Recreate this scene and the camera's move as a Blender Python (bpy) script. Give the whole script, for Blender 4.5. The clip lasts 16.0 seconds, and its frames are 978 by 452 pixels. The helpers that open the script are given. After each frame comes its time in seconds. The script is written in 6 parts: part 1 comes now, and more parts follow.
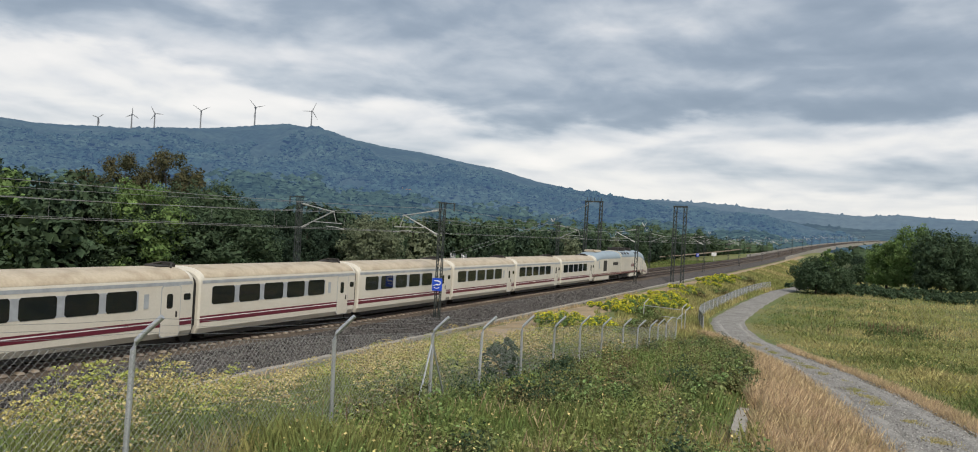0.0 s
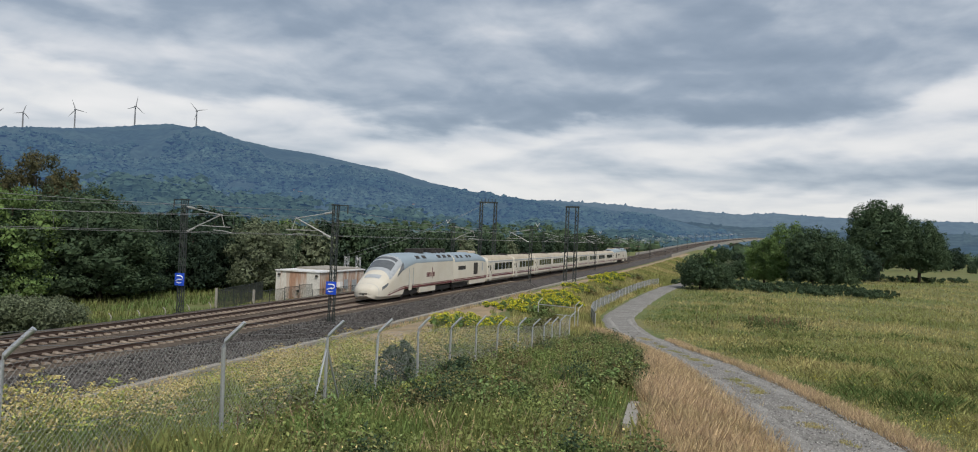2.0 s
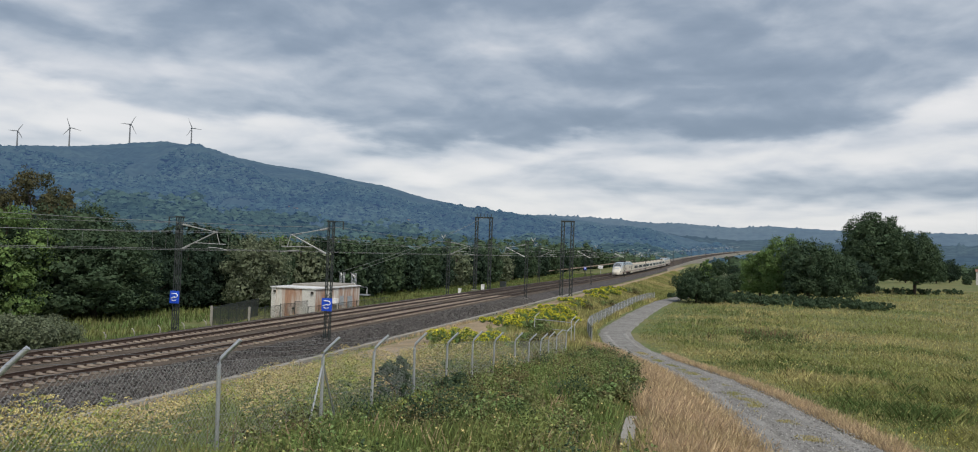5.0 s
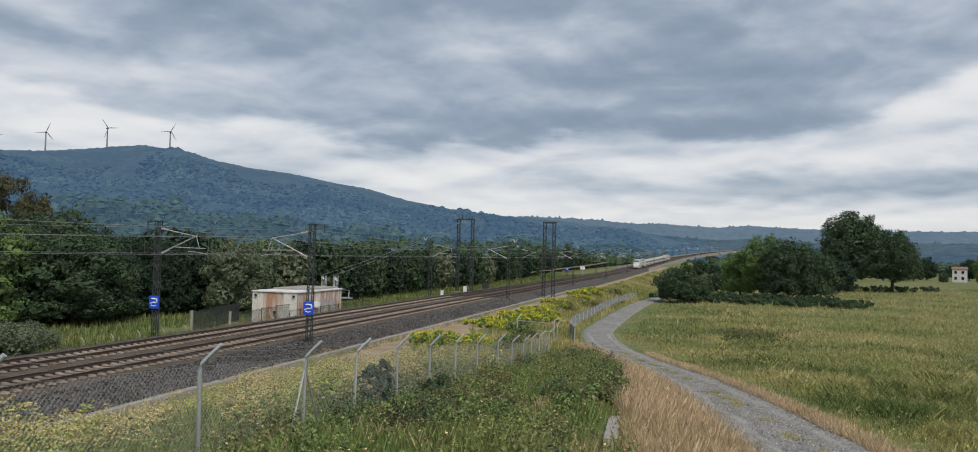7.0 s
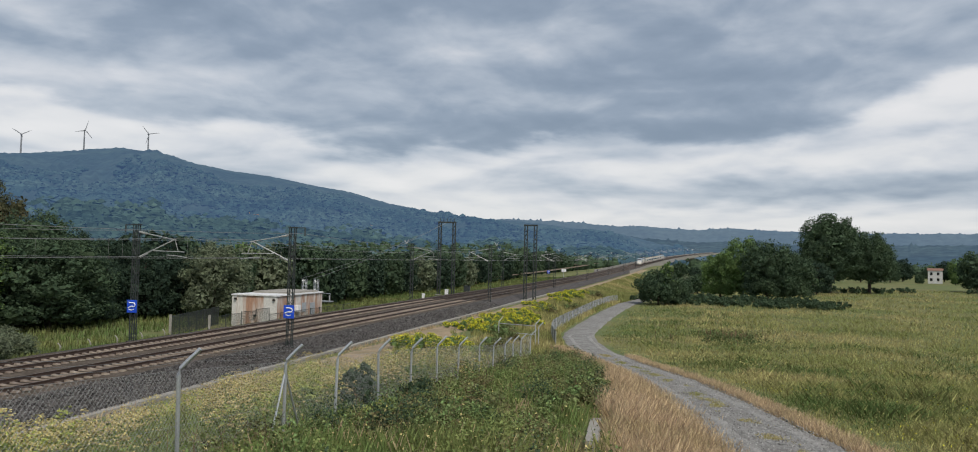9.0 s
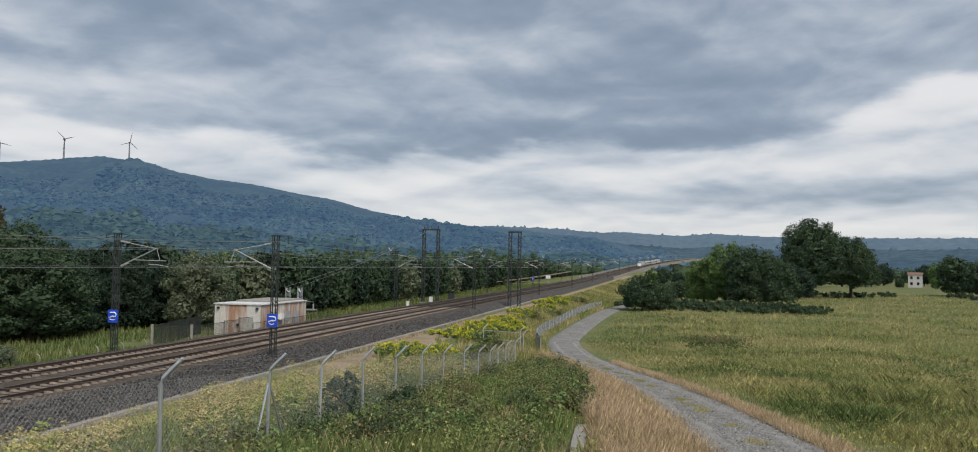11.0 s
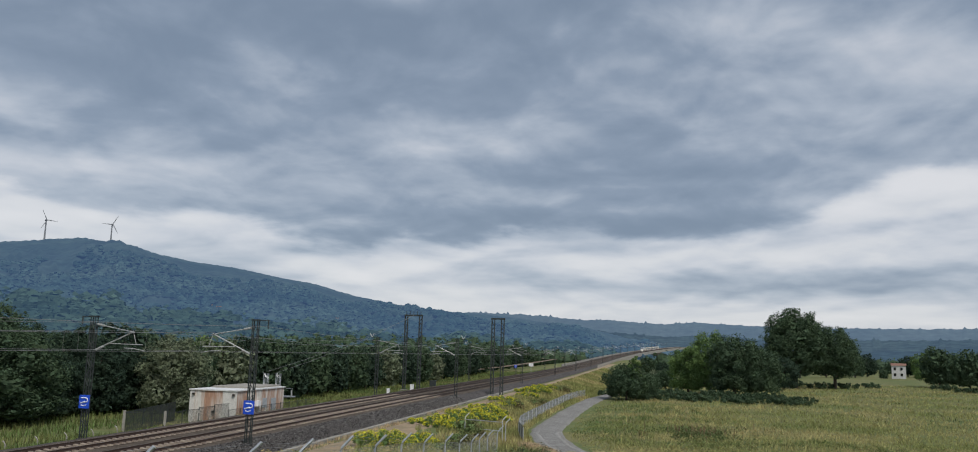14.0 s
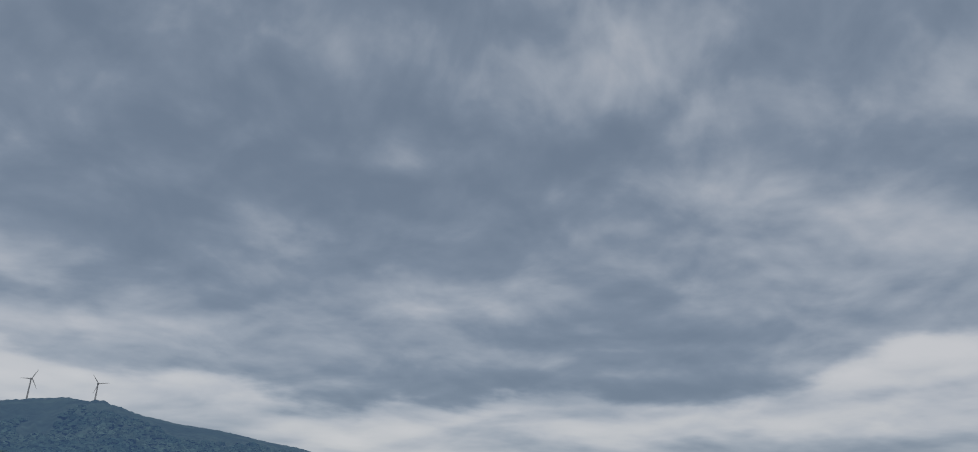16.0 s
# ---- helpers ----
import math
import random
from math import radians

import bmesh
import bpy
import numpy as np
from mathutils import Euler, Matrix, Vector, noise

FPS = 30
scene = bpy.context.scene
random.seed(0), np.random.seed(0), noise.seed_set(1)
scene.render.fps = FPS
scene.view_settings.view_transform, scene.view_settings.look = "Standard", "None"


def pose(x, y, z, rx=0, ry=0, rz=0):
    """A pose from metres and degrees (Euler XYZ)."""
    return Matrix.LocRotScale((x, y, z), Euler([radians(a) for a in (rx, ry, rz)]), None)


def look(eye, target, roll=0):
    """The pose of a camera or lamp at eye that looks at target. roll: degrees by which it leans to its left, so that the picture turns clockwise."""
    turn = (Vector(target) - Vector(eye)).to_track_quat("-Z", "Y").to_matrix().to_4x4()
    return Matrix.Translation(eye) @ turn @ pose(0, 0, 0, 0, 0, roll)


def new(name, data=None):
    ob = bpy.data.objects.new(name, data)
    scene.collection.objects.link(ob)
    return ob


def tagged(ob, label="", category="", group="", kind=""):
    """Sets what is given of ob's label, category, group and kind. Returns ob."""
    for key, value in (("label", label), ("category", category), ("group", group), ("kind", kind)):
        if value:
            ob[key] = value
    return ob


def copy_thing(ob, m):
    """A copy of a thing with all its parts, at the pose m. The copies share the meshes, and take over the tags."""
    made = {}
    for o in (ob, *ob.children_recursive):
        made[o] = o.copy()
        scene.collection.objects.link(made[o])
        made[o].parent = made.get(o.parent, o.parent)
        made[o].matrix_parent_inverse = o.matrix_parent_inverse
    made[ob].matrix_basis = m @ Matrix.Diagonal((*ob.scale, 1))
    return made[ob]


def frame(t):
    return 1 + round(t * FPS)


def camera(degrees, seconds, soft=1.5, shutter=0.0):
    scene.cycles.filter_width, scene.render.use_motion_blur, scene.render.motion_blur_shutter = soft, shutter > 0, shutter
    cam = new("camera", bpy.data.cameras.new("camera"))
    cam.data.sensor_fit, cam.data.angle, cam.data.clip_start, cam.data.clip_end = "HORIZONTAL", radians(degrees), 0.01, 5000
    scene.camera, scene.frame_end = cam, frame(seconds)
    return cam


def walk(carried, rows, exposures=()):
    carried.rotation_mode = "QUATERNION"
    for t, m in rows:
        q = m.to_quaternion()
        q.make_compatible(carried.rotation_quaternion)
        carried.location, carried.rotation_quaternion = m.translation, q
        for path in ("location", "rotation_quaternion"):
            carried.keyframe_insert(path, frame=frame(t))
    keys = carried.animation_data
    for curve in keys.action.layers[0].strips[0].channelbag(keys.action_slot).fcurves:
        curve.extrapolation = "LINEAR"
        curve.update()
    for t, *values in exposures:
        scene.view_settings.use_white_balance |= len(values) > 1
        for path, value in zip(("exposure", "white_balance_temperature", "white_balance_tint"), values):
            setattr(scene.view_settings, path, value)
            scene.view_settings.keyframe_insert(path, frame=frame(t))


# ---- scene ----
EYE = 5.75
cam = camera(62.45, 16.0, soft=1.0, shutter=0.0)
TURNS = [
    (0.0, 22.88, 0.29, 3.17), (0.1, 21.42, 0.21, 3.2), (0.2, 20.2, 0.14, 3.23), (0.3, 19.18, 0.09, 3.26), (0.4, 18.43, 0.06, 3.28),
    (0.5, 17.88, 0.03, 3.3), (1.0, 17.3, 0.05, 3.05), (1.5, 16.59, 0.33, 2.73),
    (2.0, 15.45, 0.75, 2.45), (2.5, 15.78, 1.21, 2.23), (3.0, 15.71, 1.68, 2.09), (3.5, 15.69, 1.71, 2.07),
    (6.0, 14.55, 1.96, 1.77), (6.5, 14.22, 1.99, 1.58), (7.0, 13.9, 2.0, 1.5), (7.5, 13.61, 2.02, 1.46),
    (8.0, 13.31, 2.04, 1.44), (8.5, 13.01, 2.08, 1.36), (9.0, 12.58, 2.23, 1.36), (11.5, 11.24, 2.8, 0.91),
    (12.0, 10.99, 2.83, 0.9), (12.5, 10.74, 2.9, 0.95), (13.0, 10.53, 3.07, 1.01), (13.5, 10.48, 5.12, 1.19),
    (14.0, 10.42, 8.89, 1.52), (14.5, 10.39, 13.07, 1.79), (15.0, 10.38, 16.58, 1.96), (15.5, 10.52, 18.68, 2.13),
    (16.0, 10.45, 20.35, 2.16)]
walk(cam, [(t, pose(0, 0, EYE, 0, 0, yaw) @ pose(0, 0, 0, 90 + pitch) @ pose(0, 0, 0, 0, 0, roll)) for t, yaw, pitch, roll in TURNS],
     exposures=[(0.0, 0.9, 7100, 10), (0.5, 0.8, 7000, 10), (1.5, 0.75, 6900, 10), (7.0, 0.7, 6800, 10), (12.5, 0.62, 6800, 10), (13.0, 0.58, 6750, 10), (13.5, 0.55, 6700, 10),
                (14.0, 0.55, 6600, 10), (14.5, 0.33, 6550, 10), (15.0, 0.32, 6550, 10), (15.5, 0.32, 6550, 10), (16.0, 0.2, 6600, 10)])

# ---- world and sun: an overcast sky ----
SUN_EL, SUN_AZ = radians(52), radians(142)


# azimuth to the left, elevation, half widths (degrees) and weight of the larger cloud forms
BANKS = ((-13, 20.5, 10, 2.0, 0.26), (-2, 19.5, 7, 1.0, 0.20), (26, 21, 4, 1.6, 0.16), (13, 14.3, 9, 1.5, 0.2), (-15, 11.0, 9, 2.4, 0.38),
         (1, 8.8, 16, 1.5, -0.30), (20, 11, 12, 1.6, -0.12), (44, 10, 12, 2.6, 0.30), (6, 6.3, 14, 0.9, 0.26), (4, 5.0, 7, 0.7, -0.22),
         (-14, 5.0, 12, 1.0, -0.16), (-6, 2.8, 22, 0.8, 0.22), (-18, 15, 9, 3.0, 0.14), (32, 17, 14, 4.5, -0.07), (-12, 5.0, 9, 1.0, -0.34), (8, 6.0, 6, 0.7, -0.24), (27, 6.6, 6, 0.6, -0.16), (-4, 4.2, 5, 0.5, -0.2), (38, 27, 16, 7, -0.14), (22, 27, 12, 5, -0.07), (24, 7.0, 7, 1.2, 0.12), (-22, 8.2, 5, 0.6, -0.22))

# azimuth and elevation of the heavy cloud's lower edge
RIM = ((-36, 13), (-18.6, 12.3), (-14.7, 11.2), (-11.1, 9.7), (-8.4, 8.6), (-3.2, 8.0), (0.5, 7.8), (3.1, 8.6), (7.5, 8.5), (12.6, 7.4), (16.3, 8.1), (19, 6.8), (22.8, 6.9),
       (27.5, 8.0), (33.1, 7.8), (38.7, 8.9), (43.8, 9.9), (60, 11))


def make_world():
    w = bpy.data.worlds.new("overcast_sky")
    scene.world = w
    w.use_nodes = True
    nt = w.node_tree
    nt.nodes.clear()

    def n(kind, **kw):
        nd = nt.nodes.new(kind)
        for k, v in kw.items():
            nd.inputs[k].default_value = v
        return nd

    def math(op, a, b=0.0, clamp=False):
        nd = nt.nodes.new("ShaderNodeMath")
        nd.operation, nd.use_clamp = op, clamp
        for i, v in enumerate((a, b)):
            if isinstance(v, (int, float)):
                nd.inputs[i].default_value = v
            else:
                nt.links.new(v, nd.inputs[i])
        return nd.outputs[0]

    def link(a, b):
        nt.links.new(a, b)

    sky = nt.nodes.new("ShaderNodeTexSky")
    sky.sky_type, sky.sun_disc = "NISHITA", False
    sky.sun_elevation, sky.sun_rotation = SUN_EL, SUN_AZ
    tc = nt.nodes.new("ShaderNodeTexCoord")
    sep = nt.nodes.new("ShaderNodeSeparateXYZ")
    link(tc.outputs["Generated"], sep.inputs[0])
    up = math("MAXIMUM", sep.outputs[2], 0.0)
    den = math("ADD", up, 0.22)
    comb = nt.nodes.new("ShaderNodeCombineXYZ")
    link(math("DIVIDE", sep.outputs[0], den), comb.inputs[0])
    link(math("DIVIDE", sep.outputs[1], den), comb.inputs[1])
    comb.inputs[2].default_value = 3.7

    def clouds(scale, detail, rough, offset, distort=0.0):
        mp = nt.nodes.new("ShaderNodeMapping")
        mp.inputs["Location"].default_value = offset
        link(comb.outputs[0], mp.inputs[0])
        nz = n("ShaderNodeTexNoise", Scale=scale, Detail=detail, Roughness=rough, Distortion=distort)
        link(mp.outputs[0], nz.inputs["Vector"])
        return math("SUBTRACT", nz.outputs["Fac"], 0.5)

    w1, w2 = clouds(1.9, 4.0, 0.5, (8.0, 1.0, 0.0)), clouds(1.9, 4.0, 0.5, (3.0, 9.0, 5.0))
    billow = clouds(3.4, 7.0, 0.58, (4.1, 2.2, 1.0), 0.15)
    broad = clouds(0.75, 3.0, 0.5, (2.3, 0.4, 2.0))
    # azimuth to the left and elevation, in degrees, ruffled by the cloud noise
    az = math("ADD", math("MULTIPLY", math("ARCTAN2", math("MULTIPLY", sep.outputs[0], -1.0), sep.outputs[1]), 57.3), math("MULTIPLY", w1, 16.0))
    el0 = math("MULTIPLY", math("ARCSINE", up), 57.3)
    el = math("ADD", el0, math("MULTIPLY", w2, math("ADD", 1.5, math("MULTIPLY", el0, 0.35))))

    def bank(a, e, sa, se, k):
        """A soft cloud bank (k < 0) or a thin bright stretch (k > 0) at azimuth a, elevation e."""
        u = math("MULTIPLY", math("SUBTRACT", az, a), 1.0 / sa)
        v = math("MULTIPLY", math("SUBTRACT", el, e), 1.0 / se)
        d = math("ADD", math("MULTIPLY", u, u), math("MULTIPLY", v, v))
        return math("MULTIPLY", math("POWER", 2.718, math("MULTIPLY", d, -1.0)), k)

    # puffs: density below less density above, so that tops are light and undersides dark
    az0 = math("MULTIPLY", math("ARCTAN2", math("MULTIPLY", sep.outputs[0], -1.0), sep.outputs[1]), 57.3)
    flat = math("DIVIDE", math("MULTIPLY", el0, 10.0), math("ADD", el0, 22.0))

    def puffs(scale, detail, rough, lift, seed):
        at = nt.nodes.new("ShaderNodeCombineXYZ")
        link(math("MULTIPLY", az0, 0.075), at.inputs[0])
        link(math("ADD", flat, lift), at.inputs[1])
        at.inputs[2].default_value = seed
        nz = n("ShaderNodeTexNoise", Scale=scale, Detail=detail, Roughness=rough, Distortion=0.35)
        link(at.outputs[0], nz.inputs["Vector"])
        return math("SUBTRACT", nz.outputs["Fac"], 0.5)

    # the heavy cloud's ragged lower edge: elevation by azimuth
    rim = nt.nodes.new("ShaderNodeValToRGB")
    link(math("DIVIDE", math("ADD", az0, 40.0), 110.0), rim.inputs[0])
    stops = rim.color_ramp.elements
    for m, (a, e) in enumerate(RIM):
        st = stops[m] if m < 2 else stops.new((a + 40.0) / 110.0)
        st.position = (a + 40.0) / 110.0
        st.color = (e / 20.0, e / 20.0, e / 20.0, 1)
    over = math("SUBTRACT", math("ADD", el0, math("ADD", math("MULTIPLY", puffs(1.1, 6.0, 0.5, 0.0, 2.2), 5.0), math("MULTIPLY", puffs(3.2, 5.0, 0.5, 0.0, 6.4), 1.6))), math("MULTIPLY", rim.outputs[0], 20.0))
    heavy = nt.nodes.new("ShaderNodeMapRange")
    heavy.interpolation_type = "SMOOTHSTEP"
    heavy.inputs[1].default_value, heavy.inputs[2].default_value = -0.55, 0.9
    link(over, heavy.inputs[0])
    # lighter a few degrees above the edge, dull towards the zenith
    thin = math("POWER", 2.718, math("MULTIPLY", math("POWER", math("DIVIDE", math("SUBTRACT", over, 4.5), 3.0), 2.0), -1.0))
    light = math("ADD", math("ADD", 0.66, math("MULTIPLY", heavy.outputs[0], -0.50)), math("MULTIPLY", thin, 0.12))
    for a, e, sa, se, k in BANKS:
        light = math("ADD", light, bank(a, e, sa, se, k * 0.9))
    light = math("ADD", light, math("MULTIPLY", billow, 0.12))
    light = math("ADD", light, math("MULTIPLY", broad, 0.22))
    for scale, rough, lift, seed, k in ((0.8, 0.48, 0.16, 3.3, 0.95), (2.0, 0.48, 0.08, 8.1, 0.75)):
        light = math("ADD", light, math("MULTIPLY", math("SUBTRACT", puffs(scale, 6.0, rough, -lift, seed), puffs(scale, 6.0, rough, lift, seed)), k))
    light = math("ADD", light, math("MULTIPLY", puffs(0.8, 6.0, 0.48, 0.0, 5.7), 0.65))
    dull = math("MULTIPLY", math("POWER", 2.718, math("MULTIPLY", math("MAXIMUM", light, -0.3), -6.0)), 0.075)
    ramp = nt.nodes.new("ShaderNodeValToRGB")
    link(math("ADD", light, dull), ramp.inputs[0])
    e = ramp.color_ramp.elements
    e[0].position, e[0].color = 0.0, (0.125, 0.165, 0.225, 1)
    e[1].position, e[1].color = 1.0, (0.485, 0.495, 0.52, 1)
    for p, c in ((0.2, (0.172, 0.215, 0.28)), (0.42, (0.27, 0.31, 0.37)), (0.66, (0.385, 0.41, 0.455)), (0.8, (0.44, 0.457, 0.487))):
        el_ = e.new(p)
        el_.color = (*c, 1)
    blue = nt.nodes.new("ShaderNodeMixRGB")
    blue.inputs[0].default_value = 0.93
    gain = nt.nodes.new("ShaderNodeMixRGB")
    gain.blend_type, gain.inputs[0].default_value = "MULTIPLY", 1.0
    gain.inputs[2].default_value = (0.1, 0.1, 0.1, 1)
    link(sky.outputs[0], gain.inputs[1])
    link(gain.outputs[0], blue.inputs[1])
    link(ramp.outputs[0], blue.inputs[2])
    bg = nt.nodes.new("ShaderNodeBackground")
    bg.inputs[1].default_value = 1.0
    link(blue.outputs[0], bg.inputs[0])
    out = nt.nodes.new("ShaderNodeOutputWorld")
    link(bg.outputs[0], out.inputs[0])


make_world()
sun_data = bpy.data.lights.new("sun", "SUN")
sun_data.energy, sun_data.angle, sun_data.color = 1.95, radians(20), (1.0, 0.96, 0.9)
sun = new("sun", sun_data)
sun.matrix_world = look((0, 0, 60), Vector((0, 0, 60)) - Vector((math.sin(SUN_AZ) * math.cos(SUN_EL), math.cos(SUN_AZ) * math.cos(SUN_EL), math.sin(SUN_EL))))


# ---- materials ----
def material(name, color, rough=0.8, metal=0.0, vary=0.25, scale=3.0, fine=40.0, bump=0.2, second=None, patch=0.4,
             island=0.0, obj=0.0, haze_glow=None, translucent=0.0, spec=None, stretch=(1, 1, 1), low=0.42, high=0.62):
    """A surface with broad patches, fine grain and relief. second: the colour of the patches. Emission, if given,
    stands in for distance haze.
    """
    m = bpy.data.materials.new(name)
    m.use_nodes = True
    nt = m.node_tree
    bs = nt.nodes["Principled BSDF"]
    L = nt.links.new
    tc = nt.nodes.new("ShaderNodeTexCoord")
    geo = nt.nodes.new("ShaderNodeNewGeometry")
    mp = nt.nodes.new("ShaderNodeMapping")
    mp.inputs["Scale"].default_value = stretch
    L(geo.outputs["Position"] if obj == 0.0 and island >= 0 and scale > 0 and name.startswith("g_") else tc.outputs["Object"], mp.inputs[0])
    n1 = nt.nodes.new("ShaderNodeTexNoise")
    n1.inputs["Scale"].default_value, n1.inputs["Detail"].default_value = abs(scale), 5
    L(mp.outputs[0], n1.inputs["Vector"])
    n2 = nt.nodes.new("ShaderNodeTexNoise")
    n2.inputs["Scale"].default_value, n2.inputs["Detail"].default_value = fine, 4
    L(mp.outputs[0], n2.inputs["Vector"])
    mr = nt.nodes.new("ShaderNodeMapRange")
    mr.inputs[1].default_value, mr.inputs[2].default_value = low, high
    mr.inputs[4].default_value = patch
    L(n1.outputs["Fac"], mr.inputs[0])
    c1 = nt.nodes.new("ShaderNodeMixRGB")
    c1.inputs[1].default_value = (*color, 1)
    c1.inputs[2].default_value = (*(second or [c * 0.6 for c in color]), 1)
    L(mr.outputs[0], c1.inputs[0])
    hsv = nt.nodes.new("ShaderNodeHueSaturation")
    L(c1.outputs[0], hsv.inputs["Color"])
    val = nt.nodes.new("ShaderNodeMapRange")
    val.inputs[1].default_value, val.inputs[2].default_value = 0.25, 0.75
    val.inputs[3].default_value, val.inputs[4].default_value = 1 - vary, 1 + vary
    L(n2.outputs["Fac"], val.inputs[0])
    last = val.outputs[0]
    if island > 0 or obj > 0:
        src = geo.outputs["Random Per Island"] if island > 0 else nt.nodes.new("ShaderNodeObjectInfo").outputs["Random"]
        r = nt.nodes.new("ShaderNodeMapRange")
        k = max(island, obj)
        r.inputs[3].default_value, r.inputs[4].default_value = 1 - k, 1 + k
        L(src, r.inputs[0])
        mu = nt.nodes.new("ShaderNodeMath")
        mu.operation = "MULTIPLY"
        L(last, mu.inputs[0])
        L(r.outputs[0], mu.inputs[1])
        last = mu.outputs[0]
        hu = nt.nodes.new("ShaderNodeMapRange")
        hu.inputs[3].default_value, hu.inputs[4].default_value = 0.5 - 0.04 * k, 0.5 + 0.03 * k
        L(src, hu.inputs[0])
        L(hu.outputs[0], hsv.inputs["Hue"])
    L(last, hsv.inputs["Value"])
    L(hsv.outputs[0], bs.inputs["Base Color"])
    bs.inputs["Roughness"].default_value, bs.inputs["Metallic"].default_value = rough, metal
    if spec is not None:
        bs.inputs["Specular IOR Level"].default_value = spec
    if bump:
        bp = nt.nodes.new("ShaderNodeBump")
        bp.inputs["Strength"].default_value, bp.inputs["Distance"].default_value = bump, 0.02
        L(n2.outputs["Fac"], bp.inputs["Height"])
        L(bp.outputs[0], bs.inputs["Normal"])
    # distance haze put into the surface as emission
    if haze_glow:
        bs.inputs["Emission Color"].default_value, bs.inputs["Emission Strength"].default_value = (*haze_glow, 1), 1.0
    if translucent:
        tr = nt.nodes.new("ShaderNodeBsdfTranslucent")
        L(hsv.outputs[0], tr.inputs[0])
        mx = nt.nodes.new("ShaderNodeMixShader")
        mx.inputs[0].default_value = translucent
        L(bs.outputs[0], mx.inputs[1])
        L(tr.outputs[0], mx.inputs[2])
        L(mx.outputs[0], nt.nodes["Material Output"].inputs[0])
    return m


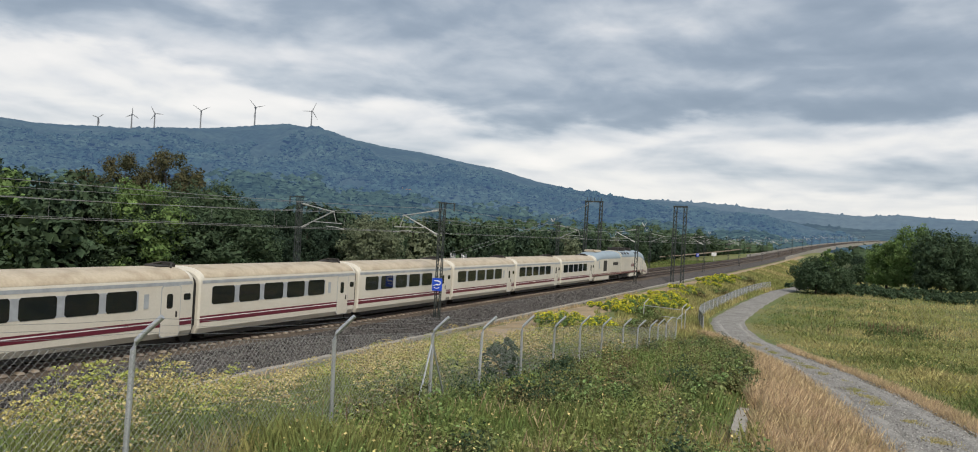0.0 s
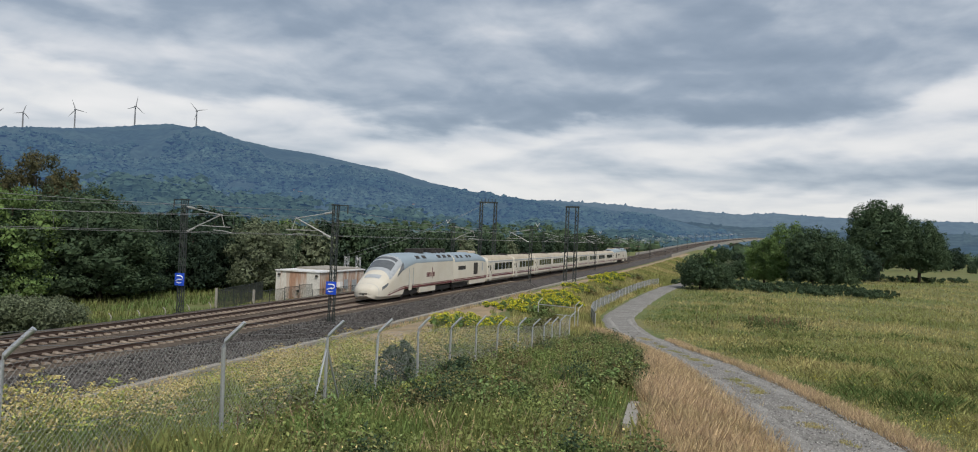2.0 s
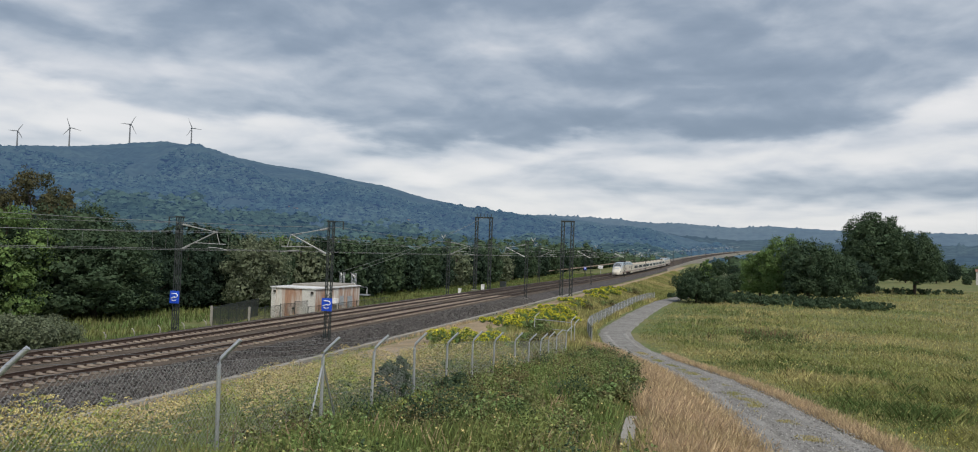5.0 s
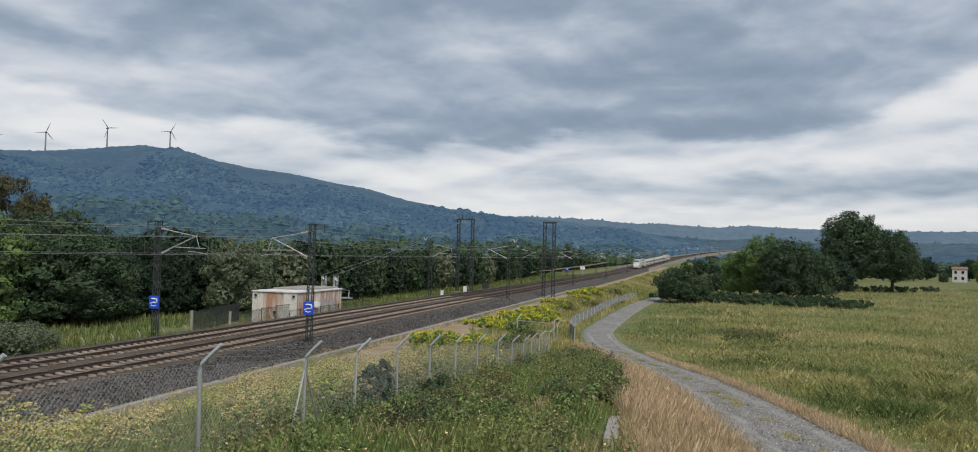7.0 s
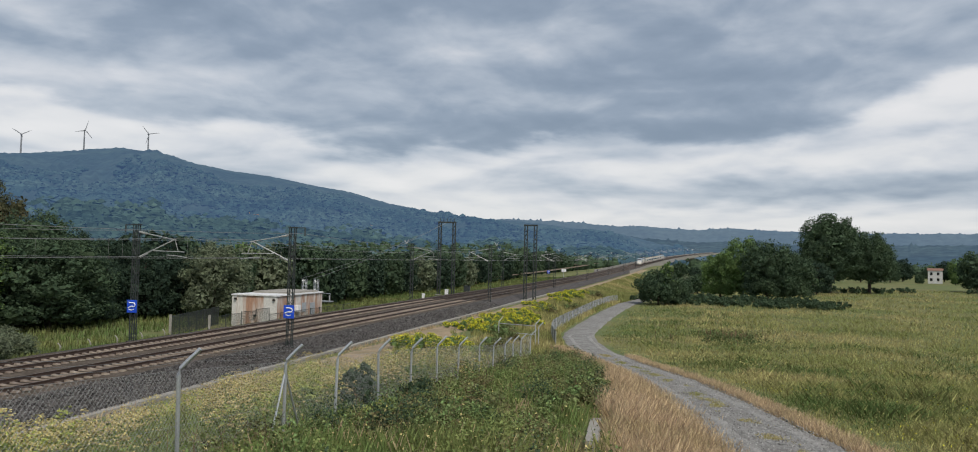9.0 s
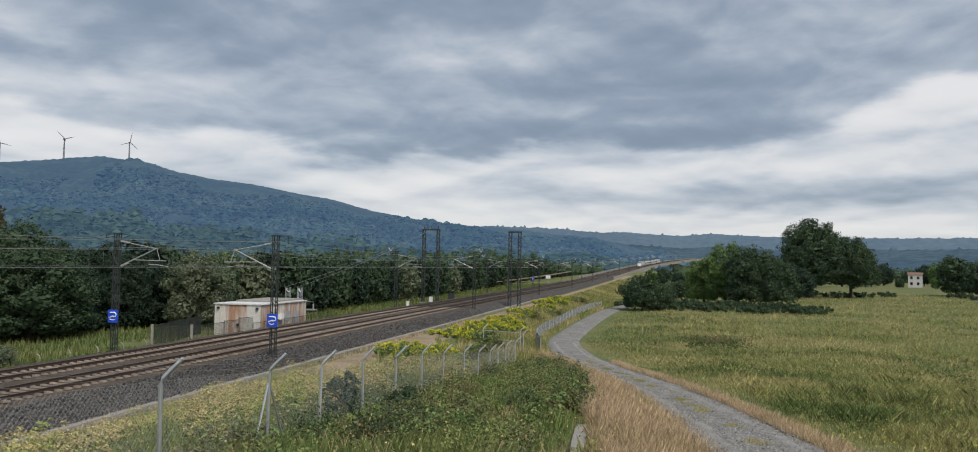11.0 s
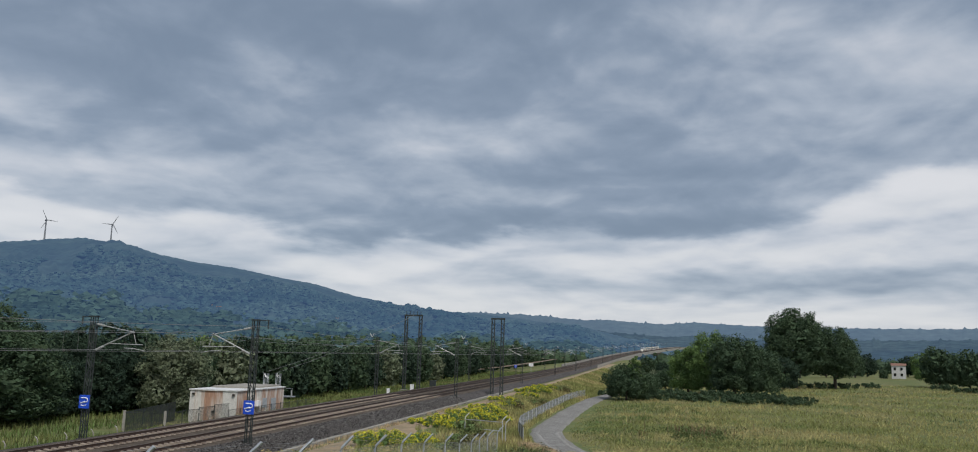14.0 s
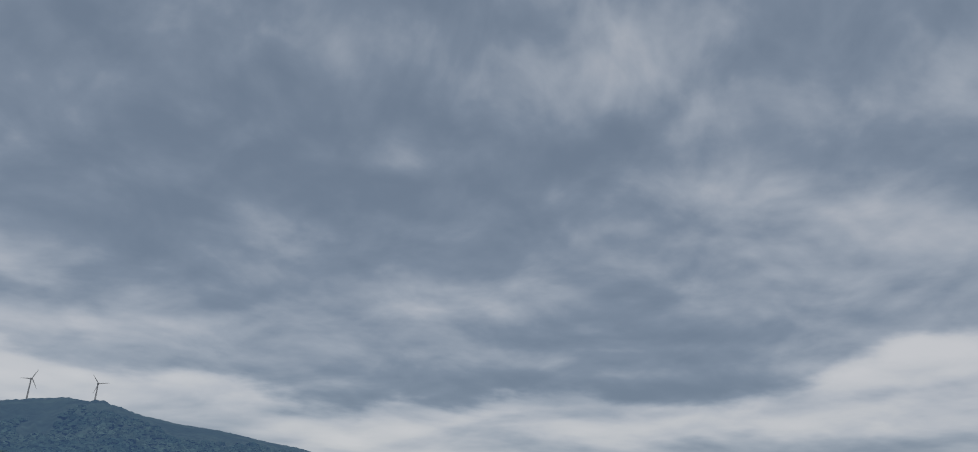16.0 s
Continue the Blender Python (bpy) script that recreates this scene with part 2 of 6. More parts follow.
M = {
    "ground": material("g_meadow_soil", (0.12, 0.145, 0.06), 0.95, second=(0.18, 0.165, 0.08), scale=0.09, fine=1.3, bump=0.5, patch=0.8, spec=0.08),
    "road": material("g_gravel_road", (0.23, 0.225, 0.215), 0.95, second=(0.16, 0.155, 0.145), scale=0.7, fine=14.0, vary=0.6, bump=0.6, patch=0.7, spec=0.1),
    "path": material("g_sandy_path", (0.33, 0.255, 0.175), 0.95, second=(0.22, 0.18, 0.115), scale=0.5, fine=9.0, vary=0.25, bump=0.4, patch=0.8, spec=0.1),
    "ballast": material("g_ballast", (0.085, 0.079, 0.077), 0.95, second=(0.055, 0.05, 0.048), scale=1.2, fine=9.0, vary=0.7, bump=1.0, patch=0.7, spec=0.1),
    "stone": material("ballast_stone", (0.125, 0.12, 0.118), 0.9, island=0.75, bump=0.1, spec=0.1),
    "rail": material("rusty_rail", (0.04, 0.022, 0.015), 0.6, second=(0.026, 0.016, 0.012), scale=2.0, fine=30),
    "railtop": material("polished_rail_head", (0.17, 0.14, 0.12), 0.5, metal=0.3, vary=0.1),
    "sleeper": material("concrete_sleeper", (0.25, 0.21, 0.17), 0.9, obj=0.25, second=(0.14, 0.1, 0.07), scale=3.0, patch=0.8),
    "concrete": material("weathered_concrete", (0.3, 0.285, 0.255), 0.9, second=(0.2, 0.185, 0.155), scale=1.5, fine=25),
    "mast": material("green_grey_steel", (0.035, 0.045, 0.045), 0.6, metal=0.3, second=(0.06, 0.06, 0.055)),
    "galv": material("galvanised_steel", (0.55, 0.57, 0.59), 0.45, metal=0.75, second=(0.42, 0.44, 0.46), scale=6, vary=0.15),
    "wire": material("galvanised_wire", (0.24, 0.255, 0.26), 0.5, metal=0.6, vary=0.1, bump=0),
    "cable": material("overhead_cable", (0.3, 0.3, 0.3), 0.5, metal=0.5, vary=0.1, bump=0),
    "arm": material("pale_cantilever_tube", (0.42, 0.43, 0.42), 0.4, metal=0.2, vary=0.1),
    "sign": material("blue_sign_enamel", (0.01, 0.08, 0.62), 0.4, vary=0.06, bump=0.02),
    "white": material("white_paint", (0.8, 0.8, 0.8), 0.5, vary=0.06, bump=0.02),
    "cream": material("cream_train_paint", (0.57, 0.545, 0.48), 0.5, second=(0.5, 0.46, 0.385), scale=0.6, fine=12, vary=0.05, bump=0.01, patch=0.5, spec=0.3),
    "roofc": material("soiled_train_roof", (0.45, 0.39, 0.3), 0.45, second=(0.3, 0.24, 0.17), scale=1.2, fine=8, vary=0.1, bump=0.02, patch=0.6, spec=0.2),
    "greyblue": material("grey_blue_train_paint", (0.26, 0.33, 0.39), 0.5, second=(0.22, 0.27, 0.31), scale=0.8, vary=0.05, bump=0.01, spec=0.3),
    "maroon": material("maroon_stripe", (0.125, 0.013, 0.032), 0.35, vary=0.06, bump=0.01),
    "glass": material("dark_train_glass", (0.012, 0.015, 0.018), 0.06, vary=0.05, bump=0.0, spec=0.6),
    "dark": material("dark_underframe", (0.022, 0.02, 0.019), 0.75, second=(0.05, 0.04, 0.03), scale=4),
    "rubber": material("black_rubber", (0.012, 0.012, 0.012), 0.7),
    "panelgrey": material("silver_grey_panel", (0.36, 0.39, 0.42), 0.5, vary=0.05, bump=0.01, spec=0.3),
    "hutwall": material("rust_streaked_panel", (0.6, 0.58, 0.54), 0.7, second=(0.36, 0.2, 0.13), scale=1.5, fine=10, stretch=(1, 1, 0.16), patch=0.95, low=0.36, high=0.56),
    "hutplain": material("grey_white_panel", (0.6, 0.59, 0.56), 0.7, second=(0.5, 0.47, 0.43), scale=0.8, fine=10),
    "hutroof": material("pale_roofing", (0.66, 0.67, 0.68), 0.6, second=(0.55, 0.54, 0.52), scale=0.5, fine=6),
    "bark": material("tree_bark", (0.075, 0.06, 0.048), 0.95, scale=3, fine=12, bump=0.8, stretch=(1, 1, 0.25)),
    "leaf": material("oak_leaves", (0.062, 0.098, 0.058), 0.75, island=0.26, bump=0, translucent=0.25, scale=0.35, second=(0.076, 0.115, 0.062), patch=0.8, spec=0.08),
    "leaf2": material("bright_leaves", (0.17, 0.26, 0.09), 0.75, island=0.26, bump=0, translucent=0.3, scale=0.35, second=(0.105, 0.165, 0.064), patch=0.8, spec=0.08),
    "leaf3": material("dark_leaves", (0.036, 0.06, 0.042), 0.8, island=0.26, bump=0, translucent=0.2, scale=0.35, second=(0.048, 0.076, 0.048), patch=0.8, spec=0.08),
    "leaf4": material("bronze_leaves", (0.105, 0.098, 0.052), 0.8, island=0.26, bump=0, translucent=0.25, scale=0.35, second=(0.065, 0.078, 0.045), patch=0.8, spec=0.08),
    "leaf5": material("silvery_leaves", (0.17, 0.2, 0.13), 0.8, island=0.26, bump=0, translucent=0.25, scale=0.35, second=(0.11, 0.14, 0.08), patch=0.8, spec=0.08),
    "bramble": material("bramble_leaves", (0.175, 0.245, 0.095), 0.7, island=0.65, bump=0, translucent=0.3, scale=0.9, second=(0.22, 0.18, 0.095), patch=0.9, spec=0.08),
    "grassg": material("g_green_grass", (0.125, 0.175, 0.06), 0.8, island=0.55, bump=0, translucent=0.3, scale=0.12, second=(0.21, 0.22, 0.085), patch=0.9, spec=0.08),
    "grassd": material("g_dry_grass", (0.58, 0.44, 0.285), 0.85, island=0.35, bump=0, translucent=0.3, scale=0.3, second=(0.47, 0.37, 0.22), patch=0.8, spec=0.08),
    "grassf": material("g_field_grass", (0.27, 0.285, 0.105), 0.85, island=0.4, bump=0, translucent=0.3, scale=0.06, second=(0.45, 0.385, 0.18), patch=0.95, low=0.4, high=0.6, spec=0.08),
    "reed": material("g_dark_sedge", (0.115, 0.15, 0.062), 0.85, island=0.4, bump=0, translucent=0.2, scale=0.2, spec=0.08),
    "weed": material("weed_leaves", (0.17, 0.235, 0.08), 0.8, island=0.4, bump=0, translucent=0.25, scale=0.4, second=(0.27, 0.275, 0.105), patch=0.7, spec=0.08),
    "drystem": material("dry_stems", (0.2, 0.14, 0.085), 0.9, island=0.4, bump=0, scale=0.5, spec=0.08),
    "track": material("g_wheel_track", (0.265, 0.26, 0.248), 0.95, second=(0.19, 0.185, 0.175), scale=0.9, fine=16.0, vary=0.5, bump=0.6, patch=0.7, spec=0.1),
    "umbel": material("cream_yellow_umbels", (0.5, 0.41, 0.19), 0.8, island=0.4, bump=0, scale=0.5, second=(0.38, 0.34, 0.12), patch=0.8, spec=0.08),
    "freshumbel": material("yellow_green_umbels", (0.36, 0.4, 0.1), 0.8, island=0.35, bump=0, scale=0.5, spec=0.08),
    "broom": material("yellow_blossom", (0.6, 0.57, 0.05), 0.8, island=0.35, bump=0, scale=0.6, second=(0.42, 0.44, 0.06), patch=0.7, spec=0.08),
    # blue emission on the slope imitates the haze before it
    "hill": material("g_hazed_forest_slope", (0.028, 0.048, 0.042), 0.95, second=(0.045, 0.07, 0.056), scale=0.006, fine=0.045, vary=0.35, bump=0, patch=0.9, haze_glow=(0.021, 0.041, 0.088), spec=0.08),
    # both ridges emit blue as painted haze, the farther one more strongly
    "hillfar": material("g_hazed_distant_ridge", (0.018, 0.028, 0.028), 0.95, second=(0.045, 0.056, 0.045), scale=0.004, fine=0.03, vary=0.5, bump=0, haze_glow=(0.056, 0.087, 0.132), spec=0.08),
    "ridge": material("g_hazed_wooded_ridge", (0.018, 0.032, 0.03), 0.95, second=(0.05, 0.068, 0.05), scale=0.004, fine=0.03, vary=0.6, bump=0, haze_glow=(0.024, 0.042, 0.074), spec=0.05),
    "crown": material("g_brown_ballast", (0.105, 0.086, 0.07), 0.95, second=(0.066, 0.052, 0.041), scale=1.2, fine=9.0, vary=0.6, bump=1.0, patch=0.7, spec=0.1),
    "screen": material("windscreen_glass", (0.10, 0.11, 0.12), 0.08, vary=0.1, bump=0.0, spec=0.8),
    "gravel": material("loose_gravel", (0.34, 0.333, 0.32), 0.9, island=0.55, bump=0.1, spec=0.1),
    # woods emit blue in place of haze, the lower ones less
    "hillwood": material("hazed_hillside_woods", (0.026, 0.05, 0.042), 0.95, island=0.3, vary=0.25, scale=0.006, second=(0.048, 0.076, 0.058), bump=0, patch=0.9, haze_glow=(0.021, 0.042, 0.09), spec=0.05),
    "valewood": material("hazed_valley_woods", (0.028, 0.05, 0.038), 0.95, island=0.4, vary=0.3, scale=0.006, second=(0.05, 0.08, 0.052), bump=0, patch=0.9, haze_glow=(0.013, 0.028, 0.056), spec=0.05),
    "turbine": material("pale_turbine", (0.2, 0.21, 0.225), 0.5, vary=0.05, bump=0),
    "plaster": material("white_plaster", (0.55, 0.545, 0.53), 0.8),
    "tile": material("clay_roof", (0.22, 0.12, 0.085), 0.85),
}


# ---- mesh building ----
class Build:
    """Gathers rings, boxes and tubes into one mesh."""

    def __init__(self):
        self.v, self.f = [], []

    def add(self, verts, faces):
        k = len(self.v)
        self.v += [tuple(p) for p in verts]
        self.f += [tuple(i + k for i in q) for q in faces]
        return self

    def box(self, x0, x1, y0, y1, z0, z1, b=0.0):
        """A box; b chamfers its upright edges."""
        if b:
            o = [(x0 + b, y0), (x1 - b, y0), (x1, y0 + b), (x1, y1 - b), (x1 - b, y1), (x0 + b, y1), (x0, y1 - b), (x0, y0 + b)]
        else:
            o = [(x0, y0), (x1, y0), (x1, y1), (x0, y1)]
        n = len(o)
        return self.add([(*p, z0) for p in o] + [(*p, z1) for p in o],
                        [tuple(range(n))[::-1], tuple(range(n, 2 * n))] + [(i, (i + 1) % n, (i + 1) % n + n, i + n) for i in range(n)])

    def tube(self, points, r, n=6, r2=None):
        pts = [Vector(p) for p in points]
        rings = []
        for i, p in enumerate(pts):
            d = (pts[min(i + 1, len(pts) - 1)] - pts[max(i - 1, 0)]).normalized()
            a = d.orthogonal().normalized() if abs(d.z) > 0.9 else d.cross(Vector((0, 0, 1))).normalized()
            b = d.cross(a)
            k = r + ((r if r2 is None else r2) - r) * i / max(1, len(pts) - 1)
            rings.append([p + a * (k * math.cos(2 * math.pi * j / n)) + b * (k * math.sin(2 * math.pi * j / n)) for j in range(n)])
        return self.loft(rings)

    def loft(self, rings, cap=True):
        n = len(rings[0])
        fs = []
        for i in range(len(rings) - 1):
            for j in range(n):
                fs.append((i * n + j, i * n + (j + 1) % n, (i + 1) * n + (j + 1) % n, (i + 1) * n + j))
        if cap:
            fs.append(tuple(range(n))[::-1])
            fs.append(tuple((len(rings) - 1) * n + j for j in range(n)))
        return self.add([p for r in rings for p in r], fs)

    def sheet(self, rows):
        n = len(rows[0])
        return self.add([p for r in rows for p in r],
                        [(i * n + j, i * n + j + 1, (i + 1) * n + j + 1, (i + 1) * n + j) for i in range(len(rows) - 1) for j in range(n - 1)])

    def mesh(self, name, mat, smooth=0):
        me = bpy.data.meshes.new(name)
        me.from_pydata(self.v, [], self.f)
        me.materials.append(mat)
        bm = bmesh.new()
        bm.from_mesh(me)
        bmesh.ops.recalc_face_normals(bm, faces=bm.faces)
        if smooth:
            for e in bm.edges:
                e.smooth = len(e.link_faces) < 2 or e.calc_face_angle(0) < radians(smooth)
            for q in bm.faces:
                q.smooth = True
        bm.to_mesh(me)
        bm.free()
        return me


def part(name, b, mat, parent=None, label="", smooth=0):
    """Links a Build, or a ready mesh, as one object under its thing."""
    me = b if isinstance(b, bpy.types.Mesh) else b.mesh(name, M[mat], smooth)
    ob = new(name, me)
    ob.parent = parent
    if label:
        tagged(ob, label)
    return ob


def empty(name, m, label, category, group="", kind=""):
    ob = new(name)
    ob.matrix_world = m
    return tagged(ob, label, category, group, kind)


def raw_mesh(name, verts, loops, size, mat):
    """A mesh from numpy arrays, all faces with the same number of corners."""
    me = bpy.data.meshes.new(name)
    me.vertices.add(len(verts))
    me.vertices.foreach_set("co", np.asarray(verts, dtype=np.float32).ravel())
    loops = np.asarray(loops, dtype=np.int32).ravel()
    me.loops.add(len(loops))
    me.loops.foreach_set("vertex_index", loops)
    nf = len(loops) // size
    me.polygons.add(nf)
    me.polygons.foreach_set("loop_start", np.arange(nf, dtype=np.int32) * size)
    me.update(calc_edges=True)
    me.validate()
    me.materials.append(M[mat])
    return me


rng = np.random.default_rng(7)


# ---- the lie of the land ----
PROFILE = ([-80, 0, 10, 17, 24, 30, 36, 46, 54, 65, 85, 110, 150, 260, 600], [2.6, 2.2, 1.85, 1.4, 0.95, 0.5, 0.1, -0.5, -1.0, -1.5, -2.0, -2.3, -2.5, -2.2, -2.5])
NEAR_X, FAR_X = -27.05, -31.3      # centre lines of the two tracks
CURVE_Y, CURVE_R = 75.0, 7200.0   # the line bends to the right beyond


def shift(y):
    """How far the line has bent to the right at y."""
    return np.where(np.asarray(y, float) > CURVE_Y, (np.asarray(y, float) - CURVE_Y) ** 2 / (2 * CURVE_R), 0.0)


def rise(y):
    """Height of the rails at y."""
    d = np.clip(np.asarray(y, float) - 180, 0, None)
    return np.where(d < 264, d * d / 24000.0, 2.904 + (d - 264) * 0.022)


def smooth01(a):
    a = np.clip(a, 0, 1)
    return a * a * (3 - 2 * a)


def ground_z(x, y):
    x, y = np.asarray(x, float), np.asarray(y, float)
    u = x - shift(y)
    base = np.interp(y, *PROFILE)
    field = base + 0.10 * np.sin(x * 0.21 + 1) * np.sin(y * 0.13) * smooth01((x - 6) / 12) + smooth01((x - 30) / 150) * smooth01((y - 60) / 150) * 1.3
    k = np.minimum(rise(y), 4.0) * (1 - smooth01((np.abs(u + 27) - 12) / 45))
    shelf = -0.95 + k
    # bank between the service path and the fence
    z = np.where(u > -19.0, shelf + (field - shelf) * smooth01((u + 18.5) / 8.5), shelf)
    # far side of the line
    far = -1.0 - 0.85 * smooth01((-u - 36.5) / 2.5) - 0.25 * smooth01((-u - 46) / 20) + k
    z = np.where(u < -29, far, z)
    # under the ballast
    return np.where((u < -21) & (u > -37), shelf - 0.12, z)


def road_x(y):
    """Centre of the gravel road."""
    return np.interp(y, [-20, 10, 22.3, 26.5, 32, 38, 45.5, 54, 65.5, 75, 83.5, 95, 114, 136, 155, 180, 200], [11, 4.3, 2.75, 2.3, 1.65, 0.7, -0.95, -3.2, -5.95, -7.85, -8.9, -9.1, -9.05, -8.5, -7.6, -4, 1])


def make_ground():
    def axis(lo, hi, step, far):
        a = list(np.arange(lo, hi, step))
        s = step
        while a[-1] < far:
            s *= 1.18
            a.append(a[-1] + s)
        s, b = step, [lo]
        while b[-1] > -far:
            s *= 1.18
            b.append(b[-1] - s)
        return np.array(b[:0:-1] + a)
    xs, ys = axis(-44, 40, 0.8, 4500), axis(-10, 150, 0.9, 4500)
    X, Y = np.meshgrid(xs, ys)
    Z = ground_z(X, Y)
    rough = np.array([noise.noise((x * 0.7, y * 0.7, 0)) for x, y in zip(X.ravel(), Y.ravel())]).reshape(X.shape)
    onroad = np.abs(X - road_x(Y)) < 2.4
    Z += np.where(onroad, 0.02, 0.09) * rough
    v = np.stack([X, Y, Z], -1).reshape(-1, 3)
    h, w = X.shape
    i = (np.arange(h - 1)[:, None] * w + np.arange(w - 1)).ravel()
    ob = new("ground", raw_mesh("ground", v, np.stack([i, i + 1, i + 1 + w, i + w], -1), 4, "ground"))
    for q in ob.data.polygons:
        q.use_smooth = True
    tagged(ob, "rough green and straw-coloured meadow ground falling from the bank", "ground", kind="structure")


def strip(name, mat, ys, left, right, lift, label, category, cols=7, bumpy=0.02):
    """A sheet laid on the land between two lines."""
    rows = []
    for y in ys:
        l, r = float(left(y)), float(right(y))
        row = []
        for j in range(cols):
            x = l + (r - l) * j / (cols - 1)
            edge = min(j, cols - 1 - j)
            z = float(ground_z(x, y)) + (lift if edge else -0.12) + bumpy * noise.noise((x * 1.3, y * 1.3, 3))
            row.append((x, y, z))
        rows.append(row)
    ob = part(name, Build().sheet(rows), mat, smooth=60)
    return tagged(ob, label, category, kind="structure")


make_ground()
wob = lambda y, s: 0.25 * noise.noise((y * 0.25, s, 0)) + 0.12 * noise.noise((y * 1.1, s, 5))
road_ys = list(np.arange(-12, 60, 0.7)) + list(np.arange(60, 200, 2.0))
strip("road", "road", road_ys, lambda y: road_x(y) - 1.75 + wob(y, 1), lambda y: road_x(y) + 1.75 + wob(y, 9), 0.10,
      "worn grey gravel farm road with pale wheel tracks", "road", cols=11, bumpy=0.03)
for off in (-0.95, 0.9):
    strip("wheel_track", "track", [y for y in road_ys if y < 84], lambda y: road_x(y) + off - 0.4 + 1.6 * wob(y, 21 + off), lambda y: road_x(y) + off + 0.4 + 1.6 * wob(y, 33 + off), 0.110,
          "pale gravel wheel track worn into the road", "road", cols=5, bumpy=0.03)
strip("service_path", "path", list(np.arange(0, 120, 1.2)) + list(np.arange(120, 420, 5)), lambda y: -22.0 + shift(y) + wob(y, 4), lambda y: -17.6 + shift(y) + 2 * wob(y, 7), 0.09,
      "sandy service path beside the ballast", "path", cols=7)


# ---- the railway ----
def along(cx, y):
    """A place on the line whose centre is at cx where the line is straight."""
    return float(cx + shift(y)), float(y), float(rise(y))


LINE_YS = list(np.arange(-70, 180, 10.0)) + list(np.arange(180, 1300, 20.0))


def make_ballast():
    # half profile of the bed: offset from the middle of the two tracks, height
    prof = [(-9.9, -2.0), (-8.2, -1.3), (-5.6, -0.36), (-4.7, -0.25), (-1.0, -0.25), (1.0, -0.25), (4.7, -0.25), (5.4, -0.32), (6.9, -1.02)]
    mid = (NEAR_X + FAR_X) / 2
    rows = []
    for y in list(np.arange(-60, 150, 1.5)) + list(np.arange(150, 1300, 15)):
        x, yy, z = along(mid, y)
        rows.append([(x + o + 0.1 * noise.noise((y, o, 0)), yy, z + h + 0.05 * noise.noise((y * 1.7, o * 3, 2))) for o, h in prof])
    top = [[(x, y, z + 0.012) for x, y, z in r[3:7]] for r in rows]
    tagged(part("ballast_crown", Build().sheet(top), "crown", smooth=50), "rust-brown stone bed between the rails", "ballast", kind="structure")
    ob = part("ballast_bed", Build().sheet(rows), "ballast", smooth=50)
    tagged(ob, "dark crushed-stone ballast bed with rust-brown crown", "ballast", kind="structure")
    # loose stones on the near shoulder
    n = 42000
    y = 14 + 95 * rng.random(n) ** 1.6
    o = 4.5 + 2.5 * rng.random(n)
    h = np.interp(o, [4.7, 5.4, 6.9], [-0.2, -0.32, -1.02])
    c = np.stack([mid + o + shift(y), y, h + 0.02], -1)
    s = 0.035 + 0.045 * rng.random(n) + 0.0004 * y
    d = rng.normal(size=(n, 4, 3))
    d /= np.linalg.norm(d, axis=-1, keepdims=True)
    v = c[:, None] + d * s[:, None, None]
    k = np.arange(n)[:, None] * 4
    f = np.stack([k + [0, 1, 2], k + [0, 2, 3], k + [0, 3, 1], k + [1, 3, 2]], 1)
    st = new("ballast_stones", raw_mesh("ballast_stones", v.reshape(-1, 3), f, 3, "stone"))
    tagged(st, "loose dark grey crushed stones on the ballast shoulder", "stones", kind="stuff")


def make_rails():
    foot = [(-0.13, -0.2), (0.13, -0.2), (0.13, -0.135), (0.03, -0.11), (0.03, -0.045), (0.036, -0.035), (0.036, -0.004), (-0.036, -0.004), (-0.036, -0.035), (-0.03, -0.045), (-0.03, -0.11), (-0.13, -0.135)]
    for cx in (NEAR_X, FAR_X):
        for side in (-0.87, 0.87):
            rings, top = [], []
            for y in LINE_YS:
                x, yy, z = along(cx + side, y)
                rings.append([(x + a, yy, z + b) for a, b in foot])
                top.append([(x - 0.034, yy, z), (x + 0.034, yy, z)])
            rail = part("rail", Build().loft(rings), "rail")
            tagged(rail, "rust-brown steel rail of the double-track line", "rail", "running rails")
            part("rail_head", Build().sheet(top), "railtop", rail, "polished running surface")


def make_sleepers():
    prof = [(-1.3, 0.0), (-1.25, 0.06), (-0.75, 0.06), (-0.4, 0.02), (0.4, 0.02), (0.75, 0.06), (1.25, 0.06), (1.3, 0.0)]
    b = Build()
    b.loft([[(o, -0.13, -0.2), (o, 0.13, -0.2), (o, 0.10, -0.2 + h + 0.02), (o, -0.10, -0.2 + h + 0.02)] for o, h in prof])
    me = b.mesh("sleeper", M["sleeper"])
    for cx, name in ((NEAR_X, "near"), (FAR_X, "far")):
        t = empty("track", pose(cx, 0, 0), "row of pale concrete sleepers under the rusty rails", "track", "railway tracks", "structure")
        for i in range(150):
            ob = part("sleeper", me, "sleeper", t)
            ob.matrix_world = pose(cx, 18 + 0.6 * i, -0.02 + 0.01 * rng.random(), 0, 0, rng.normal() * 0.5)
        far = Build()
        for i in range(150, 800):
            x, y, z = along(cx, 18 + 0.6 * i)
            far.box(x - 1.3, x + 1.3, y - 0.12, y + 0.12, z - 0.3, z - 0.16)
        tagged(part("far_sleepers", far, "sleeper", t), kind="stuff")


